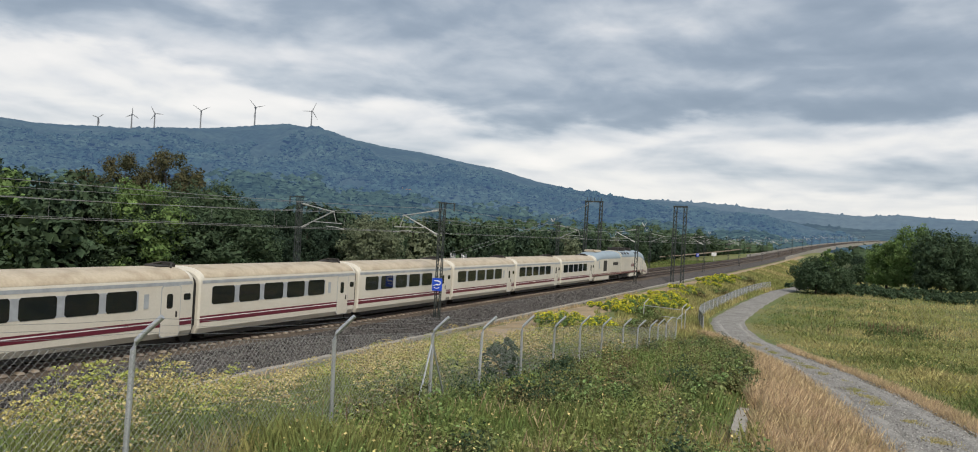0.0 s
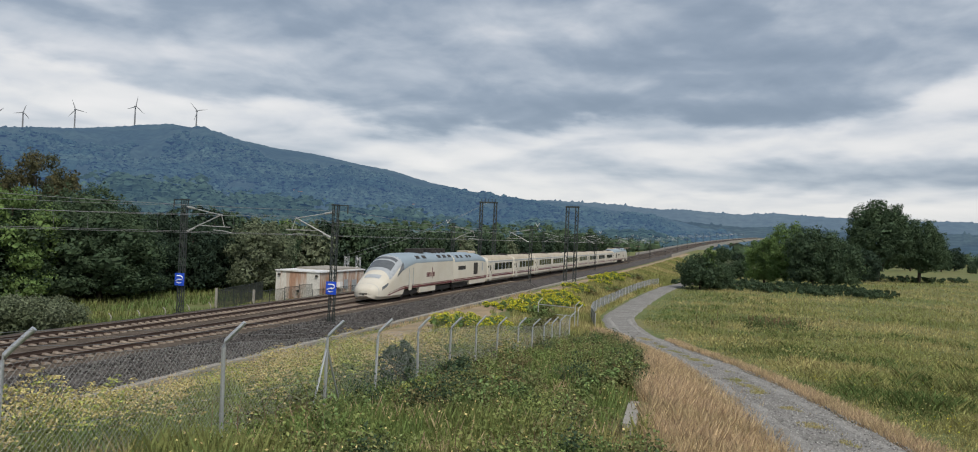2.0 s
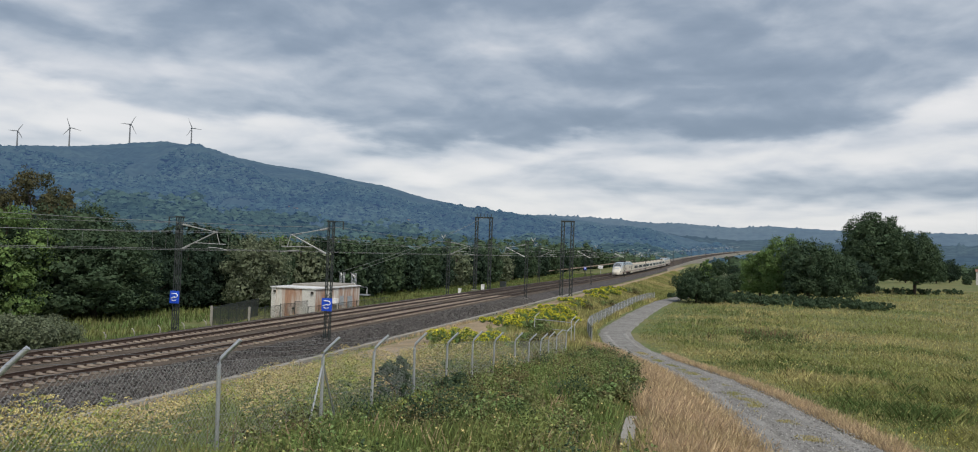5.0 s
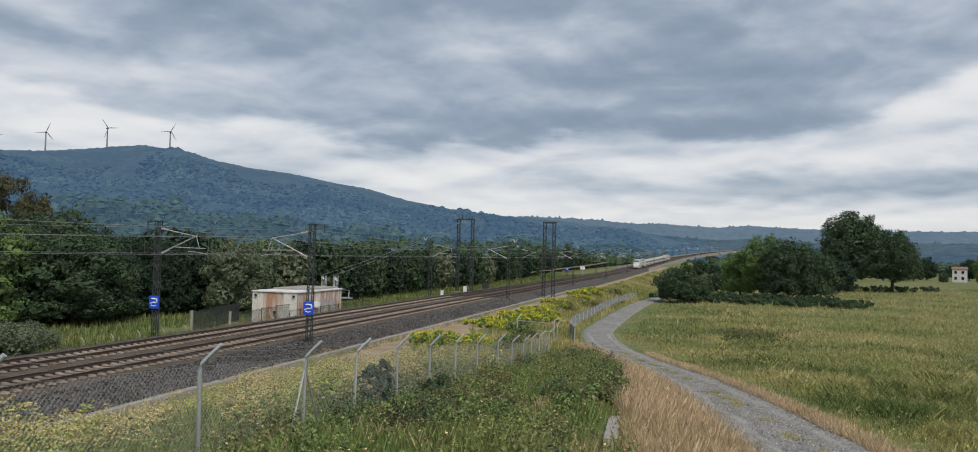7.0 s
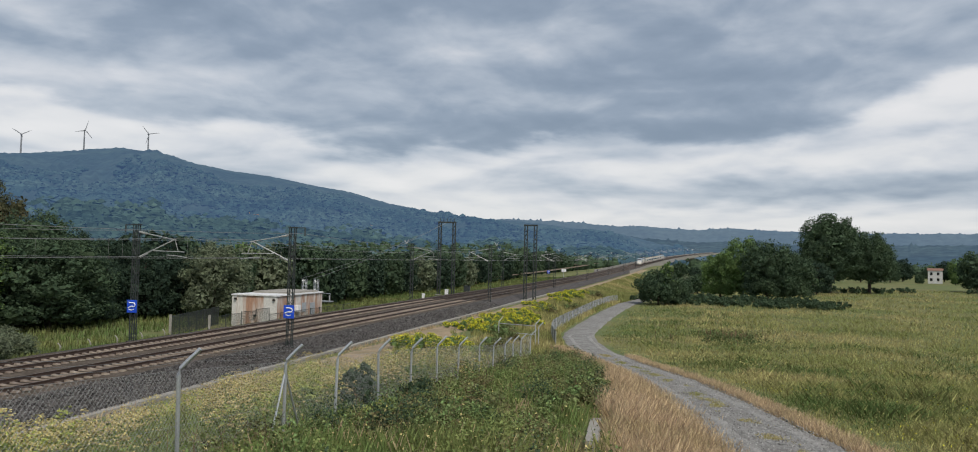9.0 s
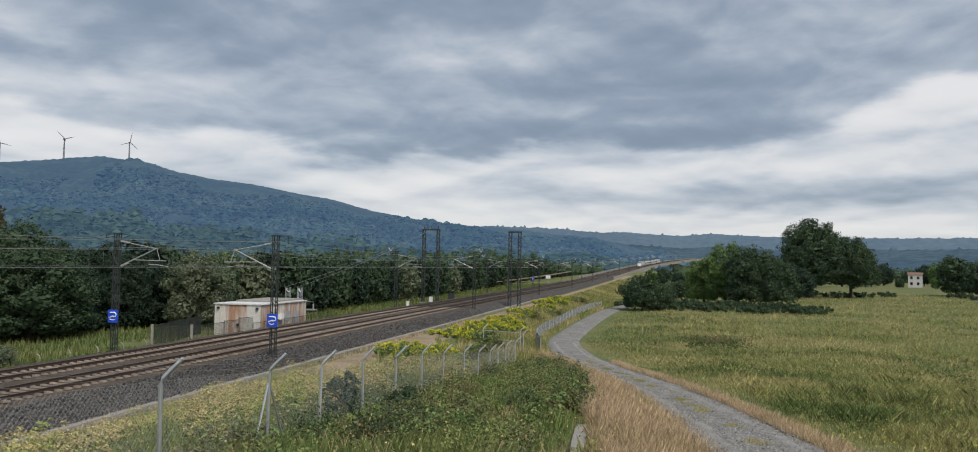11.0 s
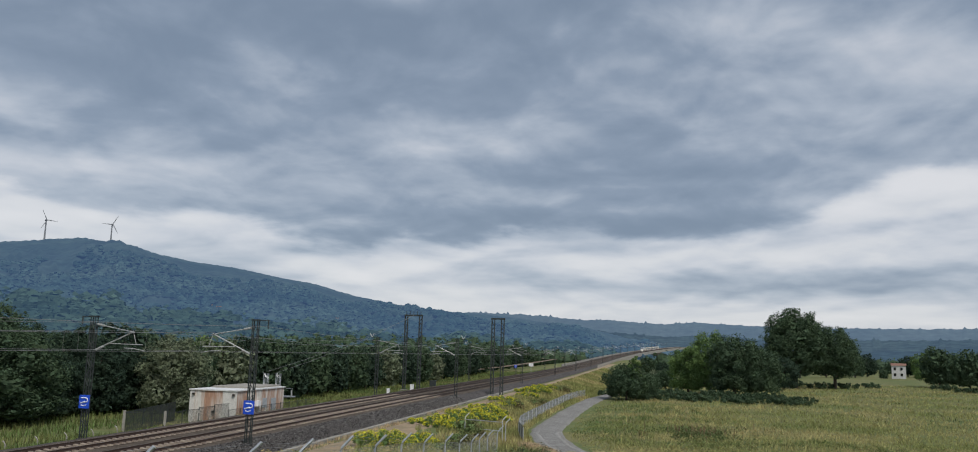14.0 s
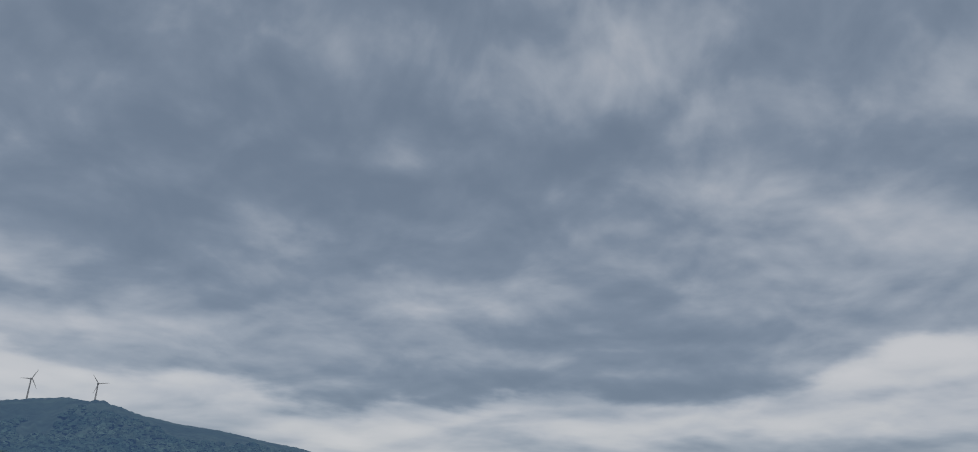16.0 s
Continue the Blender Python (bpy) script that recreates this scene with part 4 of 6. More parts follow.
    # operator lettering as plain bars
    for s in (-1, 1):
        b = Build()
        for y, w, h in ((10.9, 0.26, 0.42), (11.3, 0.40, 0.42), (11.85, 0.12, 0.42), (12.12, 0.12, 0.42), (12.4, 0.14, 0.85), (12.7, 0.40, 0.42)):
            b.box(*sorted((s * 1.465, s * 1.482)), y, y + w, 1.72 - (0.2 if h > 0.6 else 0), 1.72 + h)
        part("lettering_bars", b, "maroon", t, "plain maroon bars in place of lettering")
    for y in (8.2, 9.9, 14.2, 15.8, 17.4):
        for s in (-1, 1):
            o = [(1.41, 3.48), (1.18, 3.73), (1.08, 3.62), (1.3, 3.40)]
            part("roof_vent", Build().loft([[(s * x, yy, z) for x, z in o] for yy in (y, y + 0.95)]), "dark", t, "dark roof-edge vent")
    gear = Build()
    for y, h in ((10.6, 0.3), (11.2, 0.22), (14.2, 0.3), (15.0, 0.25), (16.2, 0.2), (17.6, 0.25)):
        gear.box(-0.75, 0.75, y, y + 0.6, 3.86, 3.98 + h, 0.08)
        for q in (-0.5, 0.0, 0.5):
            gear.tube([(q, y + 0.9, 3.9), (q, y + 0.9, 4.28)], 0.07, 6)
    for q in (-0.5, 0.0, 0.5):
        gear.tube([(q, 10.2, 4.28), (q, 18.6, 4.3)], 0.035, 5)
    part("roof_gear", gear, "dark", t, "dark insulators and busbars on the roof")
    pan = Build()
    for s in (-1, 1):
        pan.tube([(s * 0.4, 14.0, 4.0), (s * 0.3, 12.3, 4.6), (s * 0.25, 13.6, 5.22)], 0.03, 6)
    pan.tube([(-0.8, 13.6, 5.12), (-0.6, 13.6, 5.26), (0.6, 13.6, 5.26), (0.8, 13.6, 5.12)], 0.03, 6)
    part("pantograph", pan, "dark", t, "raised dark pantograph")
    part("side_skirt", Build().box(-1.45, 1.45, 9.2, 13.6, 0.36, 0.84, 0.04), "cream", t, "cream lower equipment box")
    part("underframe", Build().box(-1.2, 1.2, 5.4, POWER - 0.3, 0.3, 0.7), "dark", t)
    bogie(t, 7.3)
    bogie(t, 15.8)
    return t


REAR = [(0.0, -56.7), (0.5, -27.2), (1.0, 2.2), (1.5, 31.5), (2.0, 60.5), (2.5, 89.4), (3.0, 118.5), (3.5, 147.6), (4.5, 205.6), (6.0, 292.6),
        (7.5, 379.6), (9.0, 466.6), (10.5, 553.6), (12.0, 640.6), (14.0, 756.6), (16.0, 872.6)]


def place(s, turned=False):
    """The pose of a car whose origin is s along the line."""
    x, y, z = along(NEAR_X, s)
    a = math.degrees(math.atan2(float(shift(s + 3) - shift(s - 3)), 6.0))
    c = math.degrees(math.atan2(float(rise(s + 3) - rise(s - 3)), 6.0))
    return pose(x, y, z, c, 0, -a) @ (pose(0, 0, 0, 0, 0, 180) if turned else Matrix())


def make_train():
    """All cars, each with its place behind the tail."""
    cars = []
    tail = make_power_car()
    cars.append((tail, 0.0, False))
    gen = make_generator_car()
    cars.append((gen, POWER, False))
    a, c = make_coach(False), make_coach(True)
    first = POWER + GEN
    for i in range(9):
        src = a if i < 3 else c
        ob = src if i in (0, 3) else copy_thing(src, Matrix())
        cars.append((ob, first + COACH * i, False))
    end = first + 9 * COACH
    cars.append((copy_thing(gen, Matrix()), end + GEN, True))
    cars.append((copy_thing(tail, Matrix()), end + GEN + POWER, True))
    return cars


TRAIN = make_train()


# ---- hills and turbines ----
SKY_AZ = [-3, 0, 4, 8, 10.6, 13.5, 15, 17.9, 19.5, 22.4, 23.9, 28.2, 30.4, 32.4, 35, 37.2, 38.9, 40.2, 43.7, 47, 49.3, 52.4, 54.4, 60, 75, 95]
SKY_EL = [0.1, 0.9, 1.8, 2.35, 2.6, 2.76, 2.88, 3.3, 3.56, 4.3, 4.46, 5.19, 5.36, 5.6, 6.2, 6.32, 6.15, 6.0, 5.55, 5.25, 5.16, 5.01, 5.09, 5.0, 4.4, 3.5]


def hill_z(az, t):
    """Height of the slope at azimuth az; t runs from its foot to its crest."""
    az, t = np.asarray(az, float), np.asarray(t, float)
    crest = 2600 * np.tan(np.radians(np.interp(az, SKY_AZ, SKY_EL))) + EYE
    spur = np.array([noise.fractal((a * 0.16, (620 + 1980 * u) * 0.0016, 4.0), 1.0, 2.0, 4) for a, u in zip(az.ravel(), t.ravel())]).reshape(az.shape)
    return -3 + (crest + 3) * (0.45 * t ** 1.1 + 0.55 * smooth01(t)) + spur * 34 * np.sin(np.pi * t) ** 1.2


def make_hill():
    az = np.arange(-4, 95, 0.22)
    t = np.linspace(0, 1, 46)
    A, T = np.meshgrid(az, t)
    R = 620 + 1980 * T
    Z = hill_z(A, T)
    fine = rng.normal(size=A.shape)
    Z += fine * np.where(T < 0.72, 2.6, 0.8)
    v = np.stack([-np.sin(np.radians(A)) * R, np.cos(np.radians(A)) * R, Z], -1).reshape(-1, 3)
    # back slope
    w = len(az)
    back = np.stack([-np.sin(np.radians(az)) * 3300, np.cos(np.radians(az)) * 3300, np.full(w, -3.0)], -1)
    v = np.concatenate([v, back])
    i = (np.arange(len(t))[:, None] * w + np.arange(w - 1)).ravel()
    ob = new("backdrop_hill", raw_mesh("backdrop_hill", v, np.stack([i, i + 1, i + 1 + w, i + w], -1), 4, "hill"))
    for q in ob.data.polygons:
        q.use_smooth = True
    tagged(ob, "long forested hill with a bare top, blue haze put in as emission", "hill", kind="structure")


def make_ridge(name, dist, azs, els, seed, mat):
    az = np.arange(azs[0], azs[-1], 0.12)
    top = np.interp(az, azs, els)
    jag = np.array([noise.fractal((a * 1.3, seed, 0), 1.0, 2.0, 5) for a in az]) * 0.05 + np.abs(rng.normal(size=len(az))) ** 2 * 0.022
    rows = []
    for k in range(8):
        u = k / 7
        r = dist - 500 * (1 - u)
        z = EYE + dist * np.tan(np.radians(top + jag * u)) * u ** 0.8 - 4 * (1 - u)
        rows.append(np.stack([-np.sin(np.radians(az)) * r, np.cos(np.radians(az)) * r, z], -1))
    v = np.concatenate(rows)
    w = len(az)
    i = (np.arange(7)[:, None] * w + np.arange(w - 1)).ravel()
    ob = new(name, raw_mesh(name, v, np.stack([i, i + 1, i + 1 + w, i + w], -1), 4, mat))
    for q in ob.data.polygons:
        q.use_smooth = True
    tagged(ob, "wooded ridge on the horizon, its blue haze put in as emission", "hill", kind="structure")


def make_hill_woods():
    """Rounded tree crowns over the lower and middle slope."""
    n = 15000
    az = -2 + 64 * rng.random(n)
    t = 0.01 + 0.60 * rng.random(n) ** 1.15
    keep = patchy01(az * 0.35, t * 9) > -0.4 + 0.9 * np.clip(t - 0.4, 0, 1)
    az, t = az[keep], t[keep]
    z = hill_z(az, t)
    r = 620 + 1980 * t
    s = 4.0 + 5.0 * rng.random(len(az)) ** 2
    c = np.stack([-np.sin(np.radians(az)) * r, np.cos(np.radians(az)) * r, z + 1.0], -1)
    dv, df = ball(2)
    df = df[dv[df].mean(1)[:, 2] > -0.3]
    # the closer crowns get the material with the weaker haze emission
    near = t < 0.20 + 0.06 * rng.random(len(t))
    for sel, mt, nm, lb in ((~near, "hillwood", "hill_woods", "woods mottling the hillside, blue haze put in as emission"), (near, "valewood", "hillfoot_woods", "dark green woods at the foot of the hill, faint haze emission added")):
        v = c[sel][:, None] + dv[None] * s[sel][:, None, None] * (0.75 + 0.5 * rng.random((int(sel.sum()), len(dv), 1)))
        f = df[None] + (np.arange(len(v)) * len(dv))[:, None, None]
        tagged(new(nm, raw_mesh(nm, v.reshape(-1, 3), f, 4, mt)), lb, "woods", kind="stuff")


def patchy01(x, y):
    return np.array([noise.noise((a, b, 17.0)) for a, b in zip(x, y)])


make_hill()
# ridge haze comes from each material's emission, stronger on the farther ridge
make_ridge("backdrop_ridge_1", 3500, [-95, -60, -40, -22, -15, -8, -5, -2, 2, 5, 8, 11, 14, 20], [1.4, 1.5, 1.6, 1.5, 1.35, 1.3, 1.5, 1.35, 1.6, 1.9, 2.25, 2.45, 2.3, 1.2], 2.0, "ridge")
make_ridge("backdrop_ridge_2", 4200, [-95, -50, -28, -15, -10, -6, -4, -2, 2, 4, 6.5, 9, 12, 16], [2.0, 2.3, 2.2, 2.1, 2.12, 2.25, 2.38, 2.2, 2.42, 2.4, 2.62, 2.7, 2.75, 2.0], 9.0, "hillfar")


def make_turbine(az, spin, turn, h, k):
    d = 2560
    x, y = -math.sin(radians(az)) * d, math.cos(radians(az)) * d
    z = EYE + d * math.tan(radians(float(np.interp(az, SKY_AZ, SKY_EL)))) - 4
    h, scale = h + 4, k
    t = empty("wind_turbine", pose(x, y, z, 0, 0, az + turn), "pale three-bladed wind turbine on the hill crest", "wind turbine", "turbines on the crest")
    part("tower", Build().tube([(0, 0, 0), (0, 0, h)], 2.4, 10, 1.5), "turbine", t, smooth=40)
    part("nacelle", Build().box(-1.8, 1.8, -4, 5, h - 1.5, h + 2.2, 0.6), "turbine", t)
    rot = part("rotor", Build().tube([(0, -6.2, 0), (0, -4, 0)], 1.6, 10, 2.0), "turbine", t)
    rot.location = (0, 0, h + 0.3)
    for i in range(3):
        a = radians(spin + 120 * i)
        p = lambda r, o: (math.cos(a) * r - math.sin(a) * o, -5, math.sin(a) * r + math.cos(a) * o)
        b = Build()
        L = 29 * scale
        b.loft([[(q[0], q[1] + s, q[2]) for q in (p(r, w), p(r, -w * 0.5)) for s in (-0.25, 0.25)][:4] for r, w in ((1, 0.9), (6, 1.7), (16, 1.2), (L, 0.3))])
        part("blade", b, "turbine", rot)
    return t, rot, h


# azimuth, blade angle at the start, yaw, hub height, blade scale, degrees a second
TURBINE_ROWS = ((35.68, 666, 18, 57, 1.05, 86), (39.44, 617, 25, 60, 1.05, 87), (42.9, 630, 12, 54, 1.0, 80), (45.73, 600, 5, 45, 0.8, 84), (47.1, 570, 15, 42, 0.75, 82), (49.05, 640, 5, 26, 0.5, 85))
TURBINES = [make_turbine(*row[:5]) for row in TURBINE_ROWS]


# ---- trees and plants ----
def leaf_quads(centres, size, normals=None, flat=0.0):
    """A small folded leaf clump at each centre: four corners turned at random."""
    n = len(centres)
    a = rng.normal(size=(n, 3))
    if normals is not None:
        a = a * 0.75 + normals
    a /= np.linalg.norm(a, axis=1, keepdims=True)
    b = np.cross(a, rng.normal(size=(n, 3)))
    b /= np.linalg.norm(b, axis=1, keepdims=True) + 1e-9
    c = np.cross(a, b)
    s = (size * (0.6 + 0.8 * rng.random(n)))[:, None]
    lift = a * s * 0.25
    return np.stack([centres - b * s, centres - c * s * 0.6 + lift, centres + b * s, centres + c * s * 0.6 + lift], 1).reshape(-1, 3)


def leaves_mesh(name, centres, size, mat, normals=None):
    v = leaf_quads(centres, size, normals)
    return raw_mesh(name, v, np.arange(len(v)), 4, mat)


def ball(n=3):
    """Directions and quads of a sphere made from a cube's six faces."""
    g = np.linspace(-1, 1, n + 1)
    vs, fs = [], []
    for axis in range(3):
        for sg in (-1.0, 1.0):
            k = len(vs)
            for a in g:
                for b in g:
                    p = np.empty(3)
                    p[axis], p[(axis + 1) % 3], p[(axis + 2) % 3] = sg, math.tan(a * 0.785), math.tan(b * 0.785)
                    vs.append(p / np.linalg.norm(p))
            for i in range(n):
                for j in range(n):
                    q = [k + i * (n + 1) + j, k + (i + 1) * (n + 1) + j, k + (i + 1) * (n + 1) + j + 1, k + i * (n + 1) + j + 1]
                    fs.append(q if sg > 0 else q[::-1])
    return np.array(vs), np.array(fs)


def unit(n):
    d = rng.normal(size=(n, 3))
    return d / np.linalg.norm(d, axis=1, keepdims=True)


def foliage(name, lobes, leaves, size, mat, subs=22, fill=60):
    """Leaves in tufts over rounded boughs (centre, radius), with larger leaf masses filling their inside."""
    cs = np.array([c for c, q in lobes])
    rs = np.array([q for c, q in lobes])
    share = rs ** 2 / (rs ** 2).sum()
    ps, ns, inner, wide, turn = [], [], [], [], []
    squash = np.array([1, 1, 0.88])
    for c, q, f in zip(cs, rs, share):
        k = max(20, int(leaves * f))
        sd = unit(subs)
        sd[:, 2] = np.where(sd[:, 2] < -0.45, -sd[:, 2], sd[:, 2])
        reach = 0.5 + 0.5 * rng.random(subs)
        i = rng.integers(0, subs, k)
        ld = unit(k) + sd[i] * 0.7
        ld /= np.linalg.norm(ld, axis=1, keepdims=True)
        ps.append(c + (sd[i] * reach[i][:, None] + ld * (0.32 * (0.4 + 0.75 * rng.random(k)))[:, None]) * q * squash)
        ns.append(ld * 1.0 + [0, 0, 0.3])
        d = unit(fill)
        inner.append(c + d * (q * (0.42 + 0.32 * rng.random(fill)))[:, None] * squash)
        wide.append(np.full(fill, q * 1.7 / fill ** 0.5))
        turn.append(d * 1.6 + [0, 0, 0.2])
    p, nr = np.concatenate(ps), np.concatenate(ns)
    inside = np.zeros(len(p), bool)
    for c, q in zip(cs, rs):
        inside |= (((p - c) / squash) ** 2).sum(1) < (0.45 * q) ** 2
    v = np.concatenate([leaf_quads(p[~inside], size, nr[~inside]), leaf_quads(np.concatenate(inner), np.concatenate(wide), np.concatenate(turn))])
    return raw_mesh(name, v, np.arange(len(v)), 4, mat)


def make_tree(name, label, h, r, mat, lobes=14, leaves=3600, size=0.26, trunk=0.3, low=0.25, category="tree", spread=1.0):
    """A tapered trunk with limbs, and a crown of rounded leafy boughs."""
    t = empty(name, Matrix(), label, category, "trees of the valley")
    wood = Build()
    lean = rng.normal(size=2) * 0.03 * h
    wood.tube([(0, 0, -0.4), (lean[0] * 0.2, lean[1] * 0.2, h * 0.25), (lean[0] * 0.6, lean[1] * 0.6, h * 0.5), (lean[0], lean[1], h * 0.8)], trunk, 8, trunk * 0.25)
    half = h * (1 - low) / 2
    mid = np.array([lean[0] * 0.5, lean[1] * 0.5, h * (1 + low) / 2])
    boughs = [(mid - [0, 0, half * 0.1], min(r, half) * 0.62)]
    skirt = 7 if low < 0.1 else 0
    for i in range(-skirt, lobes):
        a = 2.399 * i + 0.5 * rng.random()
        u = -0.92 + 1.9 * (i + 0.5) / lobes if i >= 0 else -0.9
        ring = math.sqrt(max(0.0, 1 - u * u)) if u > 0 else 0.55 + 0.45 * math.sqrt(max(0.0, 1 - u * u))
        q = r * (0.28 + 0.17 * rng.random()) * (0.85 if u > 0.75 else 1.0)
        reach = 0.80 + 0.34 * rng.random()
        c = mid + np.array([math.cos(a) * ring * (r * spread - q * 0.8) * reach, math.sin(a) * ring * (r * spread - q * 0.8) * reach, u * (half - q * 0.75) * (0.9 + 0.2 * rng.random())])
        boughs.append((c, q))
        if i % 3 == 0:
            start = np.array([lean[0] * 0.4, lean[1] * 0.4, max(h * 0.15, min(h * 0.7, c[2] - 0.25 * h))])
            wood.tube([tuple(start), tuple(start * 0.5 + c * 0.5 + [0, 0, 0.03 * h]), tuple(c)], trunk * 0.35, 5, trunk * 0.08)
    part("trunk", wood, "bark", t, smooth=60)
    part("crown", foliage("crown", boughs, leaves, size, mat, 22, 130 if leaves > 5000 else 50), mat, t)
    return t


def at_az(az, r):
    return -math.sin(radians(az)) * r, math.cos(radians(az)) * r


def plant_tree(src, az, r, h0, h, wide=1.0, first=False):
    x, y = at_az(az, r)
    m = pose(x, y, float(ground_z(x, y)) - 0.1, 0, 0, rng.random() * 360)
    ob = src if first else copy_thing(src, m)
    ob.matrix_basis = m
    k = 0.93 * h / h0
    ob.scale = (k * wide, k * wide, k)
    return ob


def make_trees():
    def kind(name, label, h, r, mat, lobes=22, low=0.03):
        return (name, label, h, r, mat, lobes), low, h

    kinds = {
        "oak": kind("oak_tree", "dark green broad oak at the edge of the wood", 10, 5.0, "leaf", 24),
        "bright": kind("ash_tree", "fresh green leafy tree among darker ones", 11, 4.4, "leaf2", 22),
        "dark": kind("alder_tree", "very dark green tree in the belt along the line", 10, 4.4, "leaf3", 22),
        "bronze": kind("eucalyptus_tree", "tall bronze-tinted tree rising over the wood", 16, 4.6, "leaf4", 22, 0.12),
        "silver": kind("willow_tree", "pale silvery green willow in front of the wood", 9, 4.4, "leaf5", 22),
    }
    used = {}

    def put(kind, az, r, h, wide=1.0):
        args, low, h0 = kinds[kind]
        near = r < 101 and az < 50 or -10 < az < -3 and r < 240
        first = (kind, near) not in used
        if first:
            used[kind, near] = make_tree(*args, *((13000, 0.105) if near else (2500, 0.24)), low=low)
        plant_tree(used[kind, near], az, r, h0, h, wide, first)

    for row in (("bronze", 44.6, 96, 16.4, 0.8), ("bronze", 47.6, 100, 15.8, 0.8), ("bright", 46.3, 82, 12.0), ("oak", 42.2, 92, 12.5), ("dark", 40.2, 96, 10.8), ("oak", 41.0, 86, 9.6, 1.4),
                ("oak", 44.8, 84, 10.2, 1.35), ("dark", 37.8, 96, 9.6), ("dark", 36.2, 102, 11.0), ("dark", 34.3, 104, 10.8), ("oak", 32.6, 108, 10.2), ("silver", 31.2, 98, 9.6),
                ("bright", 29.6, 114, 9.8), ("silver", 28.4, 112, 9.4), ("dark", 27.0, 116, 10.0), ("oak", 25.6, 118, 9.8), ("dark", 24.0, 124, 9.4), ("oak", 22.6, 132, 9.6), ("dark", 21.2, 140, 9.4),
                ("oak", 19.9, 150, 9.0), ("dark", 18.7, 158, 9.2), ("silver", 17.4, 168, 8.4), ("dark", 16.3, 178, 9.5), ("oak", 15.2, 190, 9.3), ("silver", 14.3, 204, 8.2), ("dark", 13.4, 218, 9.6),
                ("oak", 12.5, 236, 9.5), ("dark", 11.6, 256, 10.0), ("oak", 10.8, 280, 10.0), ("dark", 10.0, 306, 10.0), ("oak", 9.2, 335, 10.5), ("dark", 8.4, 370, 11), ("oak", 7.6, 410, 11),
                ("oak", 50.0, 84, 12.0), ("dark", 52.3, 82, 12.0), ("bright", 54.8, 80, 12.5), ("oak", 57.5, 78, 12.0), ("dark", 55.6, 92, 14.0), ("oak", 60.5, 80, 13), ("oak", 48.6, 83, 10.0, 1.3),
                ("oak", 52.8, 80, 9.8, 1.3), ("dark", 38.7, 92, 8.2), ("dark", 35.4, 98, 8.8), ("dark", 33.2, 100, 8.4), ("oak", 30.4, 104, 8.6), ("bronze", 43.2, 104, 14.6, 0.8), ("bronze", 50.0, 108, 14.0, 0.8)):
        put(*row)
    for i in range(44):
        az = 9 + 51 * (i + rng.random()) / 44
        r = np.interp(az, [8, 12, 20, 30, 45, 60], [430, 280, 175, 135, 125, 115]) * (1 + 0.12 * rng.random())
        put(("dark", "oak", "dark", "bright")[i % 4], az, float(r), float(np.interp(az, [8, 25, 36, 45, 60], [9, 8, 8.5, 10, 10.5]) * (0.85 + 0.3 * rng.random())))
    # beyond the field
    put("bright", -3.5, 198, 12.0, 1.0)
    put("bright", -4.9, 194, 16.2, 0.9)
    put("oak", -6.5, 188, 14.6, 1.0)
    put("oak", -7.9, 192, 12.4, 1.05)
    put("oak", -2.0, 215, 5.5, 1.2)
    put("silver", -1.4, 225, 5.0, 1.2)
    put("dark", -9.6, 235, 10.0, 1.2)
    for az, r, h, k in ((-18.6, 300, 14, "oak"), (-20.2, 285, 13, "oak"), (-22.3, 260, 17, "bright"), (-24.5, 255, 16, "oak"), (-27, 250, 15, "dark"), (-16.9, 480, 12, "dark"), (-14.6, 460, 13, "dark"),
                        (-17.5, 405, 6, "bright"), (-15.55, 415, 5, "oak"), (-17.6, 470, 14, "bright"), (-13.9, 430, 12, "oak"), (-1.8, 300, 7, "dark"), (-3.0, 330, 9, "oak"), (-4.4, 350, 12, "dark"), (-5.8, 360, 12, "oak"), (-9.2, 380, 13, "dark"), (-10.6, 400, 13, "oak"), (-12.2, 420, 13, "dark"),
                        (-30, 300, 15, "oak"), (-34, 280, 15, "dark"), (0.2, 330, 7, "dark"), (-0.8, 380, 9, "oak")):
        put(k, az, r, h)
    big = make_tree("great_oak_tree", "tall dark oak standing alone at the field's edge", 24, 9.5, "leaf", 46, 26000, 0.22, 0.7, 0.12)
    plant_tree(big, -10.35, 252, 24, 24.5, 1.0, True)
    plant_tree(big, -12.7, 256, 24, 19.0, 1.0)
    bush = make_tree("field_bush", "rounded dense green bush beside the road", 7, 4.6, "leaf", 26, 9000, 0.14, 0.2, 0.02, "bush", 1.05)
    plant_tree(bush, 0.65, 157, 7, 7.4, 0.95, True)
    plant_tree(bush, -0.7, 163, 7, 5.6, 0.8)
    sap = make_tree("sapling", "slim bright sapling rising out of the bush", 9, 1.3, "leaf2", 12, 1500, 0.16, 0.1, 0.3)
    plant_tree(sap, 0.0, 156, 9, 9.3, 1.0, True)
    grey = make_tree("willow_bush", "grey-green willow bush beside the track", 3.2, 2.4, "leaf5", 22, 6500, 0.07, 0.08, 0.02, "bush", 1.15)
    for i, (az, r, h) in enumerate(((47.2, 57, 3.4), (45.2, 58, 3.0), (43.6, 60, 2.8), (49.2, 56, 3.4), (51.4, 55, 3.8), (53.6, 54, 4.0), (42.0, 61, 1.2))):
        plant_tree(grey, az, r, 3.2, h, 1.0, i == 0)


